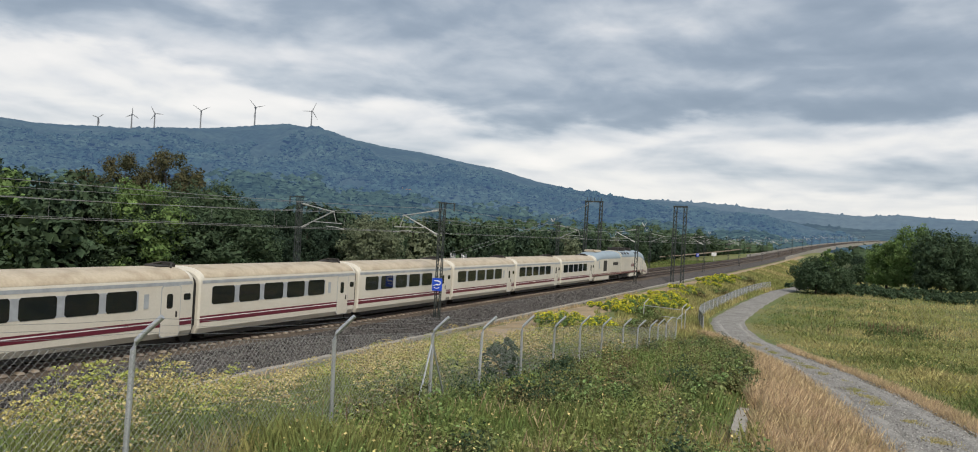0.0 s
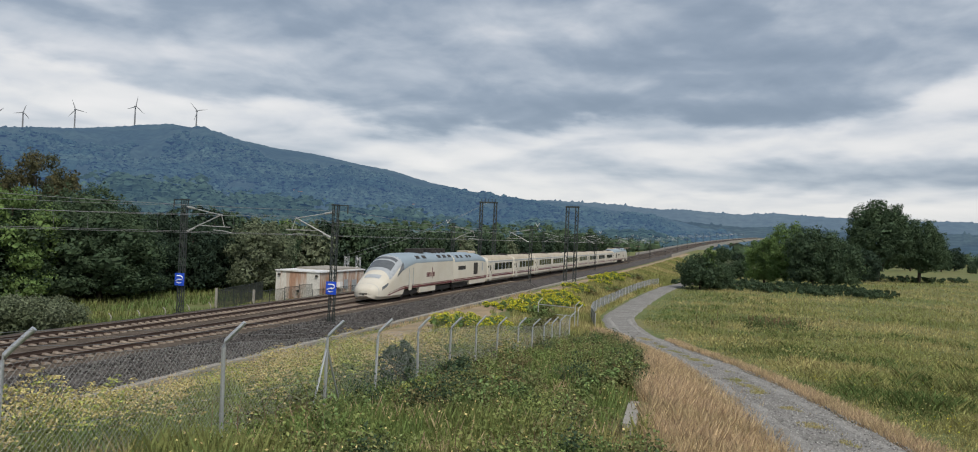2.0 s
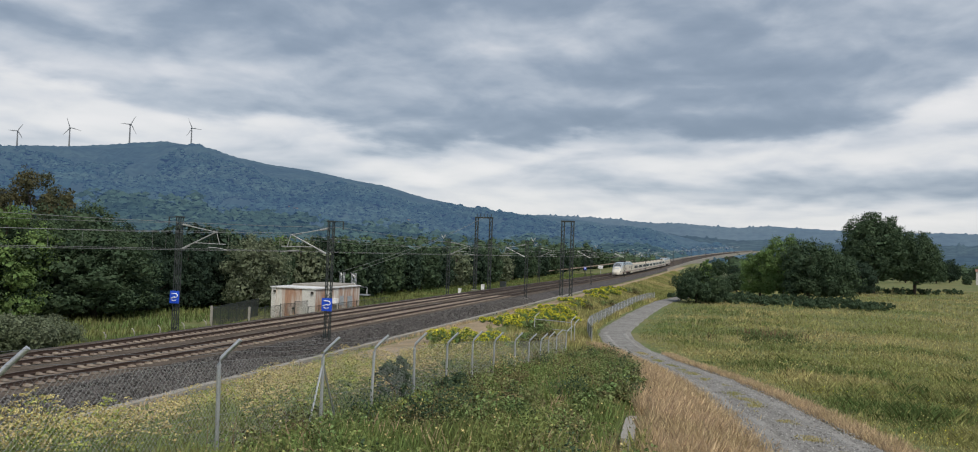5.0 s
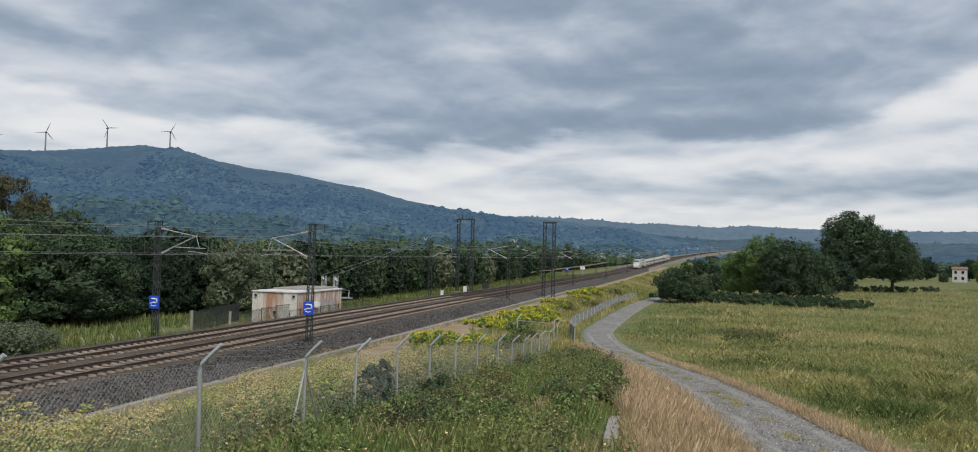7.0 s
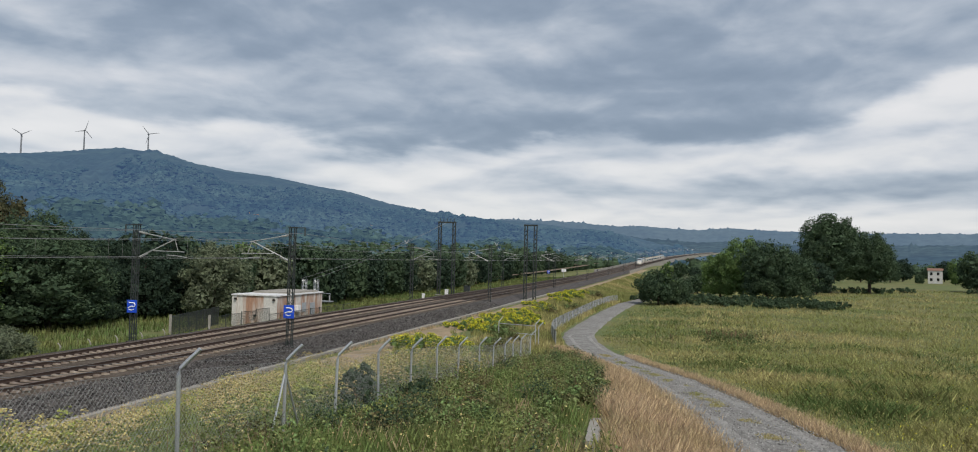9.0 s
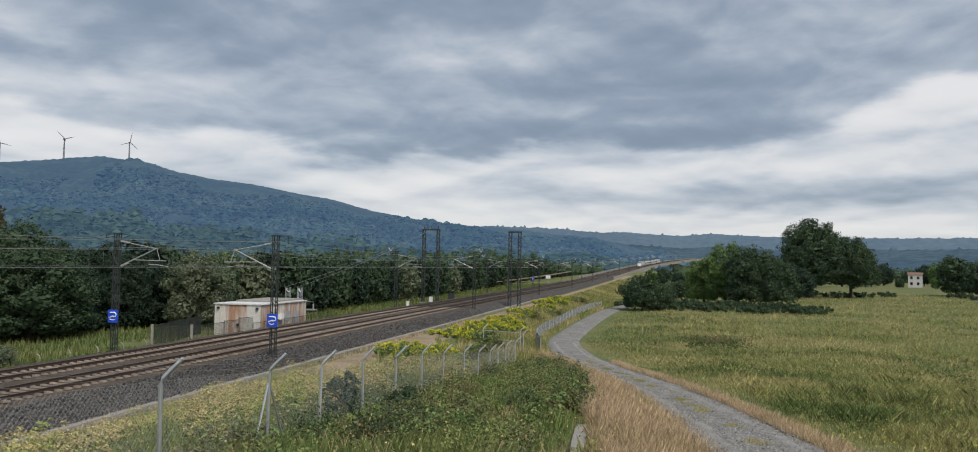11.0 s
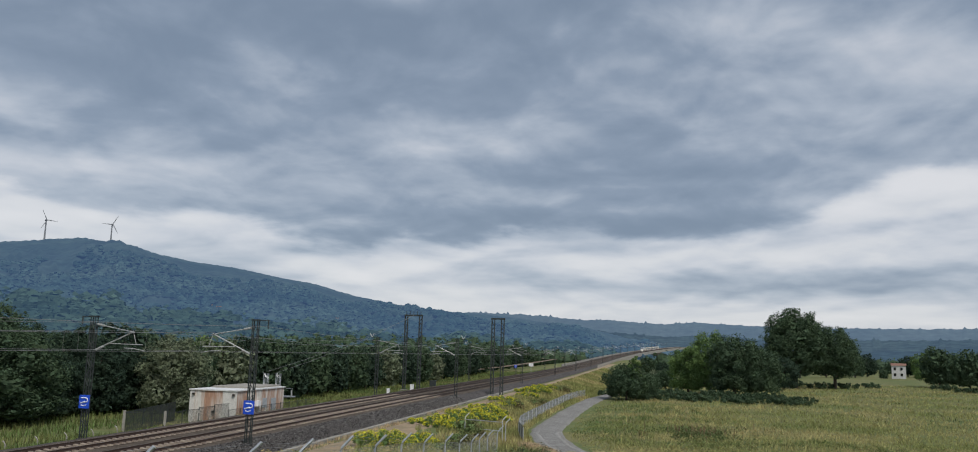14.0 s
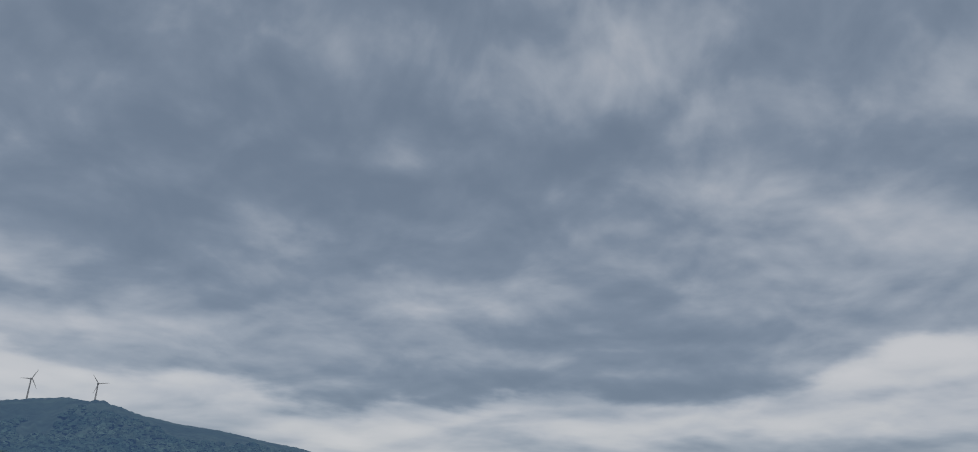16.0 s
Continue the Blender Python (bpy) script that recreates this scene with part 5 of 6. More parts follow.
def blades(name, mat, x, y, h, w, label, category, lean=0.35, lift=0.0):
    """Grass: one narrow bent blade at each place."""
    n = len(x)
    z = ground_z(x, y) - 0.03 + lift
    a = rng.random(n) * 2 * np.pi
    d = np.stack([np.cos(a), np.sin(a)], -1) * (h * lean * rng.random(n))[:, None]
    s = np.stack([-np.sin(a), np.cos(a)], -1) * (w * 0.5)[:, None]
    base = np.stack([x, y], -1)
    p0 = np.concatenate([base - s, z[:, None]], 1)
    p1 = np.concatenate([base + s, z[:, None]], 1)
    p2 = np.concatenate([base + d * 0.45 + s * 0.8, (z + h * 0.6)[:, None]], 1)
    p3 = np.concatenate([base + d, (z + h)[:, None]], 1)
    v = np.stack([p0, p1, p2, p3], 1).reshape(-1, 3)
    ob = new(name, raw_mesh(name, v, np.arange(len(v)), 4, mat))
    return tagged(ob, label, category, kind="stuff")


def fan(n, az0, az1, r0, r1, power=1.0):
    """Places spread over a fan before the camera, thinner with distance."""
    az = np.radians(az0 + (az1 - az0) * rng.random(n))
    r = r0 * (r1 / r0) ** (rng.random(n) ** power)
    return -np.sin(az) * r, np.cos(az) * r, r


def patchy(x, y, scale, seed):
    return np.array([noise.noise((a * scale, b * scale, seed)) for a, b in zip(x, y)])


def make_field():
    """Meadow grass: bent blades, seed heads over them, broad tonal patches."""
    x, y, r = fan(185000, -36, 6, 15, 300, 0.9)
    k = (x > road_x(y) + 2.0 + 0.4 * rng.random(len(x)))
    x, y, r = x[k], y[k], r[k]
    p = patchy(x, y, 0.06, 3.0)
    low = np.clip((x - road_x(y) - 1.6) / 3.5, 0.35, 1)
    h = (0.14 + 0.22 * rng.random(len(x)) + 0.30 * np.clip(p, 0, 1) + 0.55 * np.clip(patchy(x, y, 0.45, 13.0), 0, 1)) * low
    dark = (patchy(x, y, 0.10, 77.0) + 0.35 * np.clip((x - 8) / 12, -1, 1) * np.clip((70 - y) / 30, -1, 1) + 0.8 * np.clip(patchy(x, y, 0.5, 19.0), -1, 1) + 0.12 * rng.normal(size=len(x))) > 0.16
    for sel, nm, mt, lb in ((~dark, "field_grass", "grassf", "knee-high green and straw meadow grass"), (dark, "lush_grass", "grassg", "deeper green grass in the damp part of the meadow")):
        blades(nm, mt, x[sel], y[sel], h[sel], 0.007 + r[sel] * 0.0006, lb, "grass", 1.1)
    # seed heads at the tips
    i = rng.permutation(len(x))[:70000]
    sx, sy = x[i] + 0.15 * rng.normal(size=len(i)), y[i] + 0.15 * rng.normal(size=len(i))
    c = np.stack([sx, sy, ground_z(sx, sy) + h[i] * (0.75 + 0.4 * rng.random(len(i)))], -1)
    far = r[i] > 55
    for sel, nm, size in ((~far, "meadow_seed_heads", 0.024), (far, "far_seed_heads", 0.06)):
        tagged(new(nm, leaves_mesh(nm, c[sel], size, "grassf")), "pale straw seed heads over the meadow", "seed heads", kind="stuff")
    # one patch of dark docks with brown spikes
    n = 3600
    cx, cy = at_az(-3.6, 84)
    q = rng.normal(size=(n, 2))
    x, y = cx + q[:, 0] * 2.4, cy + q[:, 1] * 3.6
    k = (patchy(x, y, 0.25, 11.0) > -0.05) & (x > road_x(y) + 3)
    x, y = x[k], y[k]
    z = ground_z(x, y)
    tagged(new("dock_leaves", leaves_mesh("dock_leaves", np.stack([x, y, z + 0.15 + 0.4 * rng.random(len(x))], -1), 0.10, "reed")), "dark green dock plants in the meadow", "docks", kind="stuff")
    j = rng.integers(0, len(x), 80)
    spikes = Build()
    for a in j:
        spikes.tube([(x[a], y[a], z[a]), (x[a] + 0.05 * rng.normal(), y[a], z[a] + 0.5 + 0.6 * rng.random())], 0.015, 4, 0.035)
    tagged(part("dock_spikes", spikes, "drystem"), "dark brown seed spikes of the docks", "docks", kind="stuff")
    # leafy scrub standing in the near meadow
    cs = []
    for m in range(120):
        yy = 24 + 34 * rng.random()
        xx = 0.30 * yy + 1.5 + 9 * rng.random()
        if noise.noise((xx * 0.14, yy * 0.14, 21.0)) < 0.02:
            continue
        w, hh = 0.5 + 0.6 * rng.random(), 0.5 + 0.45 * rng.random()
        d = unit(230)
        d[:, 2] = np.abs(d[:, 2])
        q = np.array([xx, yy, 0.0]) + d * [w, w, hh] * (0.55 + 0.5 * rng.random((230, 1)))
        q[:, 2] += ground_z(q[:, 0], q[:, 1])
        cs.append(q)
    q = np.concatenate(cs)
    tagged(new("meadow_scrub", leaves_mesh("meadow_scrub", q, 0.045, "reed", np.tile([0, 0, 0.6], (len(q), 1)))), "dark leafy scrub standing in the meadow grass", "scrub", kind="stuff")
    x, y, r = fan(1500, -34, -5, 16, 60)
    k = (x > road_x(y) + 2.3) & (patchy(x, y, 0.15, 31) > 0.1)
    x, y = x[k], y[k]
    ob = new("meadow_flowers", leaves_mesh("meadow_flowers", np.stack([x, y, ground_z(x, y) + 0.35 + 0.2 * rng.random(len(x))], -1), 0.028, "broom"))
    tagged(ob, "scattered small yellow meadow flowers", "flowers", kind="stuff")


def make_verges():
    # dry grass between the bank and the road, and a thin line beyond it
    n = 65000
    y = 10 + 52 * rng.random(n) ** 1.5
    u = rng.random(n)
    left = np.interp(y, [10, 18, 24, 34, 44, 54, 62], [0.4, -1.2, -1.9, -2.6, -3.6, -6.2, -8.6])
    x = left + (road_x(y) - 1.45 - left) * u + 0.25 * rng.normal(size=n) * (u > 0.1)
    k = ~((x > -2.15) & (x < -1.5) & (y > 18) & (y < 25.0))
    x, y, u, n = x[k], y[k], u[k], int(k.sum())
    r = np.hypot(x, y)
    blades("dry_grass", "grassd", x, y, (0.25 + 0.45 * rng.random(n)) * np.clip(1.25 - u * 0.8, 0.3, 1), 0.005 + r * 0.00040, "tall dry tan grass along the road", "grass", 0.6)
    n = 22000
    y = 10 + 50 * rng.random(n) ** 1.4
    x = road_x(y) + 1.6 + 0.9 * rng.random(n) ** 1.5
    r = np.hypot(x, y)
    blades("dry_verge", "grassd", x, y, 0.10 + 0.26 * rng.random(n), 0.005 + r * 0.0004, "short dry grass on the road's edge", "grass", 0.7)
    # green line in the middle of the road
    n = 16000
    y = 16 + 44 * rng.random(n)
    x = road_x(y) + 0.05 + 0.2 * rng.normal(size=n)
    k = patchy(x, y, 0.6, 41) > 0.02
    x, y = x[k], y[k]
    blades("road_grass", "grassf", x, y, 0.02 + 0.06 * rng.random(len(x)), np.full(len(x), 0.022), "sparse grass between the wheel tracks", "grass", 0.8, 0.12)
    # far grassy bank of the line
    n = 60000
    y = 45 + 300 * rng.random(n) ** 1.6
    u = -18.4 + 10 * rng.random(n)
    x = u + shift(y)
    k = (x < road_x(y) - 1.9) & ((u > -15.4) | (y > 82) | (patchy(x, y, 0.4, 57.0) > 0.25))
    x, y = x[k], y[k]
    r = np.hypot(x, y)
    blades("bank_grass", "grassf", x, y, 0.25 + 0.45 * rng.random(len(x)), 0.02 + r * 0.0009, "rough green and straw grass on the railway bank", "grass", 0.5)
    n = 56000
    y = 40 + 260 * rng.random(n) ** 1.5
    x = -36.2 - 26 * rng.random(n) ** 1.5 + shift(y)
    inside = (x < -36.5) & (x > -46) & (y > 60) & (y < 92)
    x, y = x[~inside], y[~inside]
    r = np.hypot(x, y)
    blades("far_verge_grass", "grassg", x, y, 0.2 + 0.5 * rng.random(len(x)), 0.03 + r * 0.0008, "green and straw grass beyond the tracks", "grass", 0.5)
    # tufts at the ballast's foot
    n = 4000
    y = 14 + 90 * rng.random(n)
    x = -22.0 + 0.4 * rng.normal(size=n) + shift(y)
    k = patchy(x, y, 0.3, 51) > 0.0
    x, y = x[k], y[k]
    blades("path_tufts", "grassd", x, y, 0.1 + 0.3 * rng.random(len(x)), np.full(len(x), 0.05), "thin dry tufts at the foot of the ballast", "grass", 0.6)


def make_road_stones():
    n = 16000
    y = 14 + 46 * rng.random(n) ** 1.3
    x = road_x(y) - 1.7 + 3.4 * rng.random(n)
    d = rng.normal(size=(n, 4, 3))
    d /= np.linalg.norm(d, axis=-1, keepdims=True)
    c = np.stack([x, y, ground_z(x, y) + 0.105], -1)
    v = c[:, None] + d * (0.018 + 0.028 * rng.random(n))[:, None, None]
    k = np.arange(n)[:, None] * 4
    f = np.stack([k + [0, 1, 2], k + [0, 2, 3], k + [0, 3, 1], k + [1, 3, 2]], 1)
    tagged(new("road_gravel", raw_mesh("road_gravel", v.reshape(-1, 3), f, 3, "gravel")), "loose pale grey gravel on the road", "gravel", kind="stuff")


def bank_x(y):
    """Right edge of the overgrown bank."""
    return np.interp(y, [5, 18, 24, 34, 44, 54], [0.8, -1.1, -1.8, -2.4, -3.4, -6.0])


def make_bank():
    # mixed grass all over the bank
    n = 85000
    az = np.radians(-2 + 60 * rng.random(n))
    r = 9 * (60 / 9) ** rng.random(n)
    x, y = -np.sin(az) * r, np.cos(az) * r
    k = (x < bank_x(y)) & ~((x > -2.15) & (x < -1.45) & (y > 18) & (y < 25.0)) & (x > -21.4) & (y < 56) & ((x > -18.2) | (y < 33))
    x, y, r = x[k], y[k], r[k]
    p = patchy(x, y, 0.25, 61.0)
    green = p > -0.38
    for sel, name, mat, label in ((green, "bank_weeds", "weed", "rank green grass and weeds on the bank"), (~green, "bank_straw", "grassf", "straw-coloured grass among the weeds")):
        xx, yy, rr = x[sel], y[sel], r[sel]
        edge = np.clip((xx + 21.6) / 4, 0.3, 1)
        blades(name, mat, xx, yy, (0.12 + 0.4 * rng.random(len(xx)) + 0.55 * np.clip(patchy(xx, yy, 0.5, 66.0) + 0.1, 0, 1)) * edge, 0.005 + rr * 0.0005, label, "grass", 0.5)
    # seed heads and small blossoms over the weeds
    n = 9000
    sx, sy, sr = fan(n, -1, 56, 10, 48)
    k = (sx < bank_x(sy)) & (sx > -20) & (sy < 52)
    sx, sy = sx[k], sy[k]
    sz = ground_z(sx, sy) + 0.3 + 0.6 * rng.random(len(sx))
    half = len(sx) * 2 // 3
    for sel, nm, mt, lb in ((slice(0, half), "seed_heads", "grassg", "pale seed heads over the bank's grass"), (slice(half, None), "small_blossoms", "umbel", "small cream blossoms scattered over the bank")):
        tagged(new(nm, leaves_mesh(nm, np.stack([sx[sel], sy[sel], sz[sel]], -1), 0.026, mt)), lb, "seed heads" if nm == "seed_heads" else "flowers", kind="stuff")
    # leafy brambles and weeds: mounds of small leaves with gaps between them
    def mounds(count, where, k, size, mat, name, label, category, tall):
        cs = []
        while len(cs) < count:
            spot = where()
            if spot is None:
                continue
            px, py = spot
            w, hh = 0.35 + 0.65 * rng.random(), tall * (0.45 + 0.75 * rng.random() ** 1.5)
            d = unit(k)
            d[:, 2] = np.abs(d[:, 2])
            q = d * [w, w, hh] * (0.5 + 0.55 * rng.random((k, 1))) * (1 + 0.25 * np.sin(d[:, :1] * 7 + px * 3) * np.cos(d[:, 1:2] * 6 + py))
            q += [px, py, 0]
            q[:, 2] += ground_z(q[:, 0], q[:, 1])
            cs.append(q)
        q = np.concatenate(cs)
        tagged(new(name, leaves_mesh(name, q, size, mat, np.tile([0, 0, 0.7], (len(q), 1)))), label, category, kind="stuff")

    def bramble_spot():
        y = 12 + 40 * rng.random() ** 1.2
        x = float(bank_x(y)) - 0.3 - (float(bank_x(y)) + 8.4) * rng.random()
        if noise.noise((x * 0.3, y * 0.22, 91)) < -0.08 or (x > -3.0 and 16 < y < 25):
            return None
        return x, y

    def weed_spot():
        y = 8 + 36 * rng.random() ** 1.1
        x = -18.6 + 17.5 * rng.random()
        return None if x > bank_x(y) - 0.3 or (x > -3.0 and 16 < y < 25) else (x, y)

    mounds(190, bramble_spot, 620, 0.042, "bramble", "bramble_thicket", "tangled green bramble thicket with reddish leaves on the bank", "brambles", 0.85)
    mounds(60, bramble_spot, 520, 0.038, "leaf", "nettle_clumps", "dark green nettle clumps among the brambles", "nettles", 0.95)
    mounds(340, weed_spot, 260, 0.042, "weed", "leafy_weeds", "fresh green leafy weeds all over the bank", "weeds", 0.6)
    mounds(110, bramble_spot, 420, 0.038, "weed", "pale_weeds", "yellow-green leafy weeds among the brambles", "weeds", 0.9)
    n = 9000
    y = 10 + 42 * rng.random(n) ** 1.2
    x = bank_x(y) - 0.2 - 8.0 * rng.random(n)
    k = patchy(x, y, 0.6, 95.0) > 0.16
    x, y = x[k], y[k]
    blades("straw_tufts", "grassd", x, y, 0.3 + 0.35 * rng.random(len(x)), 0.004 + 0.0003 * np.hypot(x, y), "dry straw tufts standing in the brambles", "grass", 0.5)
    # dry stems standing out of the thicket
    stems = Build()
    for m in range(420):
        spot = bramble_spot()
        if spot:
            x, y = spot
            z, hh = float(ground_z(x, y)), 0.6 + 0.7 * rng.random()
            stems.tube([(x, y, z), (x + 0.1 * rng.normal(), y + 0.1 * rng.normal(), z + hh * 0.7), (x + 0.25 * rng.normal(), y + 0.2 * rng.normal(), z + hh)], 0.008, 3, 0.004)
    tagged(part("dry_stems", stems, "drystem"), "thin dry brown stems standing out of the brambles", "stems", kind="stuff")
    # umbel plants: a leafy stalk cluster under a dome of flat flower heads
    heads, green, fresh, stalks = [], [], [], Build()
    m = 0
    while m < 340:
        y = 7.5 + 34 * rng.random() ** 1.1
        x = -18.8 + 14.5 * rng.random()
        left = x < -8.9
        if noise.noise((x * 0.3, y * 0.3, 71)) + (0.2 if left else -0.45) < 0.0 or x > bank_x(y) - 0.8 or (x > -3.2 and 16 < y < 26):
            continue
        m += 1
        w, h, z = 0.30 + 0.28 * rng.random(), (0.85 + 0.6 * rng.random()) * (1 if left else 0.8), float(ground_z(x, y))
        d = unit(210)
        d[:, 2] = np.abs(d[:, 2])
        green.append(np.array([x, y, z]) + d * [w, w, h * 0.85] * (0.35 + 0.65 * rng.random((210, 1))))
        for j in range(40):
            a, e = 6.283 * rng.random(), rng.random() ** 0.5
            hx, hy, hz = x + w * 1.15 * e * math.cos(a), y + w * 1.15 * e * math.sin(a), z + h * (1.06 - 0.45 * e * e) + 0.05 * rng.normal()
            if j % 6 == 0:
                stalks.tube([(x, y, z), (x * 0.4 + hx * 0.6, y * 0.4 + hy * 0.6, z + h * 0.6), (hx, hy, hz)], 0.008, 3, 0.004)
            k = 9
            b = rng.random(k) * 6.283
            q = (0.05 + 0.04 * rng.random()) * np.sqrt(rng.random(k))
            (fresh if m % 4 == 0 else heads).append(np.stack([hx + q * np.cos(b), hy + q * np.sin(b), hz + 0.008 * rng.normal(size=k)], -1))
    for parts, size, mt, nm, lb, ct in ((heads, 0.027, "umbel", "umbel_flowers", "cream-yellow umbel flower heads over the weeds", "flowers"),
                                        (fresh, 0.025, "freshumbel", "young_umbels", "yellow-green young umbel heads over the weeds", "flowers"),
                                        (green, 0.036, "weed", "umbel_leaves", "feathery green leaves under the umbel flowers", "weeds")):
        p = np.concatenate(parts)
        tagged(new(nm, leaves_mesh(nm, p, size, mt, np.tile([0, 0, 1.6 if ct == "flowers" else 0.4], (len(p), 1)))), lb, ct, kind="stuff")
    tagged(part("umbel_stalks", stalks, "weed"), "thin green stalks of the umbel flowers", "stalks", kind="stuff")


def make_bush(name, x, y, r, h, mat, label, n=1600, size=0.05, core="bramble"):
    """A low bush: woody stems and a dome of leaves, some of them blossom."""
    z = float(ground_z(x, y))
    t = empty(name, pose(x, y, z), label, "bush", "bushes by the line")
    st = Build()
    for i in range(9):
        a = 6.28 * i / 9
        st.tube([(0.05 * math.cos(a), 0.05 * math.sin(a), -0.1), (r * 0.5 * math.cos(a), r * 0.5 * math.sin(a), h * 0.6)], 0.02, 4, 0.008)
    part("stems", st, "bark", t)
    boughs = [((0.0, 0.0, h * 0.35), min(r, h) * 0.55)]
    for i in range(9):
        a, e = 2.399 * i, (i + 0.5) / 9
        q = min(r, h) * (0.34 + 0.16 * rng.random())
        boughs.append(((math.cos(a) * (r - q) * math.sqrt(1.02 - e * e * 0.9), math.sin(a) * (r - q) * math.sqrt(1.02 - e * e * 0.9), q * 0.4 + (h - q * 1.2) * e * (0.8 + 0.3 * rng.random())), q))
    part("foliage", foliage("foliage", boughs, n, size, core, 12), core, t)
    if mat:
        qs = []
        for c, q in boughs[1:]:
            d = unit(n // 14)
            d[:, 2] = np.abs(d[:, 2])
            qs.append(np.array(c) + d * q * (0.98 + 0.22 * rng.random((len(d), 1))))
        p = np.concatenate(qs)
        part("blossom", leaves_mesh("blossom", p, size * 0.8, mat, np.tile([0, 0, 0.8], (len(p), 1))), mat, t, "bright yellow blossom")


def make_bushes():
    for x, y, r, h in ((-17.2, 55, 2.3, 1.15), (-15.2, 57, 1.6, 0.9), (-18.4, 73, 2.2, 0.75), (-17.2, 78, 2.4, 0.9), (-17.6, 85, 2.4, 0.9), (-16.3, 90, 2.4, 0.9), (-17.8, 96, 2.0, 0.7),
                       (-18.4, 138, 2.4, 1.0), (-17.8, 148, 2.6, 1.0), (-17.0, 128, 2.0, 0.8), (-15.8, 82, 2.0, 0.9), (-14.6, 86, 1.8, 0.9), (-16.0, 72, 2.0, 0.8), (-17.2, 142, 2.6, 1.1), (-16.4, 104, 2.0, 0.8), (-18.2, 112, 2.2, 0.8), (-18.0, 158, 2.6, 0.9)):
        make_bush("broom_bush", x + float(shift(y)), y, r, h, "broom", "low bush covered with bright yellow blossom", 3200, 0.06, "leaf2")
    for x, y, r, h in ((-9.6, 24.3, 1.0, 1.7), (-8.9, 22.4, 0.8, 1.4), (-8.0, 25.8, 0.9, 1.1)):
        make_bush("feathery_shrub", x, y, r * 0.8, h * 0.8, None, "tall dark feathery green shrub at the fence", 2600, 0.045, "leaf")
    for x, y, r, h in ((-14.2, 70, 1.6, 1.5), (-13.0, 66, 1.4, 1.3), (-15.6, 104, 2.0, 1.2), (-14.0, 118, 2.0, 1.1), (-12.8, 60, 1.3, 1.1), (-14.5, 160, 2.5, 1.4), (-12.0, 52.5, 1.0, 0.9), (-3.0, 32.0, 1.1, 1.0), (-2.9, 27.0, 0.9, 0.9), (-3.2, 24.5, 0.8, 0.8)):
        make_bush("green_bush", x, y, r, h, None, "rounded green bush on the overgrown bank", 1800, 0.06)
    for x, y, r, h in ((-7.4, 20.4, 0.55, 0.7), (-6.2, 24.0, 0.4, 0.6), (-9.2, 17.6, 0.8, 0.8), (-11.5, 20.5, 0.9, 0.8)):
        make_bush("spurge_clump", x, y, r, h, "freshumbel", "fresh yellow-green spurge clump in the weeds", 900, 0.04, "weed")
    # hedge along the far edge of the field
    for i in range(26):
        az = 1.5 - 12.0 * i / 25
        x, y = at_az(az, 172 + 12 * math.sin(i))
        make_bush("hedge_bush", x, y, 3.6, 1.1 + 0.5 * rng.random(), None, "low scrubby hedge along the meadow's edge", 600, 0.22, "leaf")
    for i in (0, 1, 2, 3, 4, 7, 8, 9, 10, 11, 12, 13):
        x, y = at_az(-9.0 - 1.4 * i, 262 + 10 * math.sin(i * 2))
        make_bush("hedge_bush", x, y, 4.0, 1.3 + 0.8 * rng.random(), None, "low scrubby hedge along the meadow's edge", 500, 0.26, "leaf")


def make_far_woods():
    dv, df = ball(2)
    vs, ps, ns = [], [], []
    for i in range(2300):
        az = -42 + 104 * rng.random()
        r = 420 + 500 * rng.random() ** 1.2
        x, y = at_az(az, r)
        if abs(x - float(shift(y)) + 27) < 26 or (az < -6 and r < 560):
            continue
        h, w = 6 + 5 * rng.random(), 4 + 3 * rng.random()
        base = float(np.interp(r, [620, 920], [-2.5, 12])) if az > 8 else -2.5
        c = np.array([x, y, base + h * 0.55])
        v = c + dv * [w, w, h * 0.62] * (0.6 + 0.25 * rng.random((len(dv), 1)))
        vs.append(v[df].reshape(-1, 3))
        d = unit(24)
        ps.append(c + d * [w, w, h * 0.62] * (0.85 + 0.25 * rng.random((24, 1))))
        ns.append(d * 1.5)
    v = np.concatenate(vs + [leaf_quads(np.concatenate(ps), 1.0, np.concatenate(ns))])
    tagged(new("far_woods", raw_mesh("far_woods", v, np.arange(len(v)), 4, "leaf")), "woods filling the valley towards the hills", "woods", kind="stuff")


# ---- fences, hut and small things ----
POSTS = [(3.2, 2.35), (8.1, 2.0), (13.0, 1.64), (17.1, 1.31), (20.0, 1.09), (23.3, 0.86), (26.4, 0.61), (29.6, 0.38), (32.8, 0.07), (36.8, -0.3), (39.7, -0.6), (42.7, -0.85), (45.3, -1.0), (47.5, -1.05), (50.8, -1.1)]
FENCE_X = -8.5


def post_build(h=2.0, arm=True):
    b = Build()
    pts = [(0, 0, -0.5), (0, 0, h - 0.12), (0.03, 0.02, h), (0.12, 0.06, h + 0.11), (0.33, 0.15, h + 0.34)] if arm else [(0, 0, -0.5), (0, 0, h)]
    b.tube(pts, 0.039, 8)
    return b


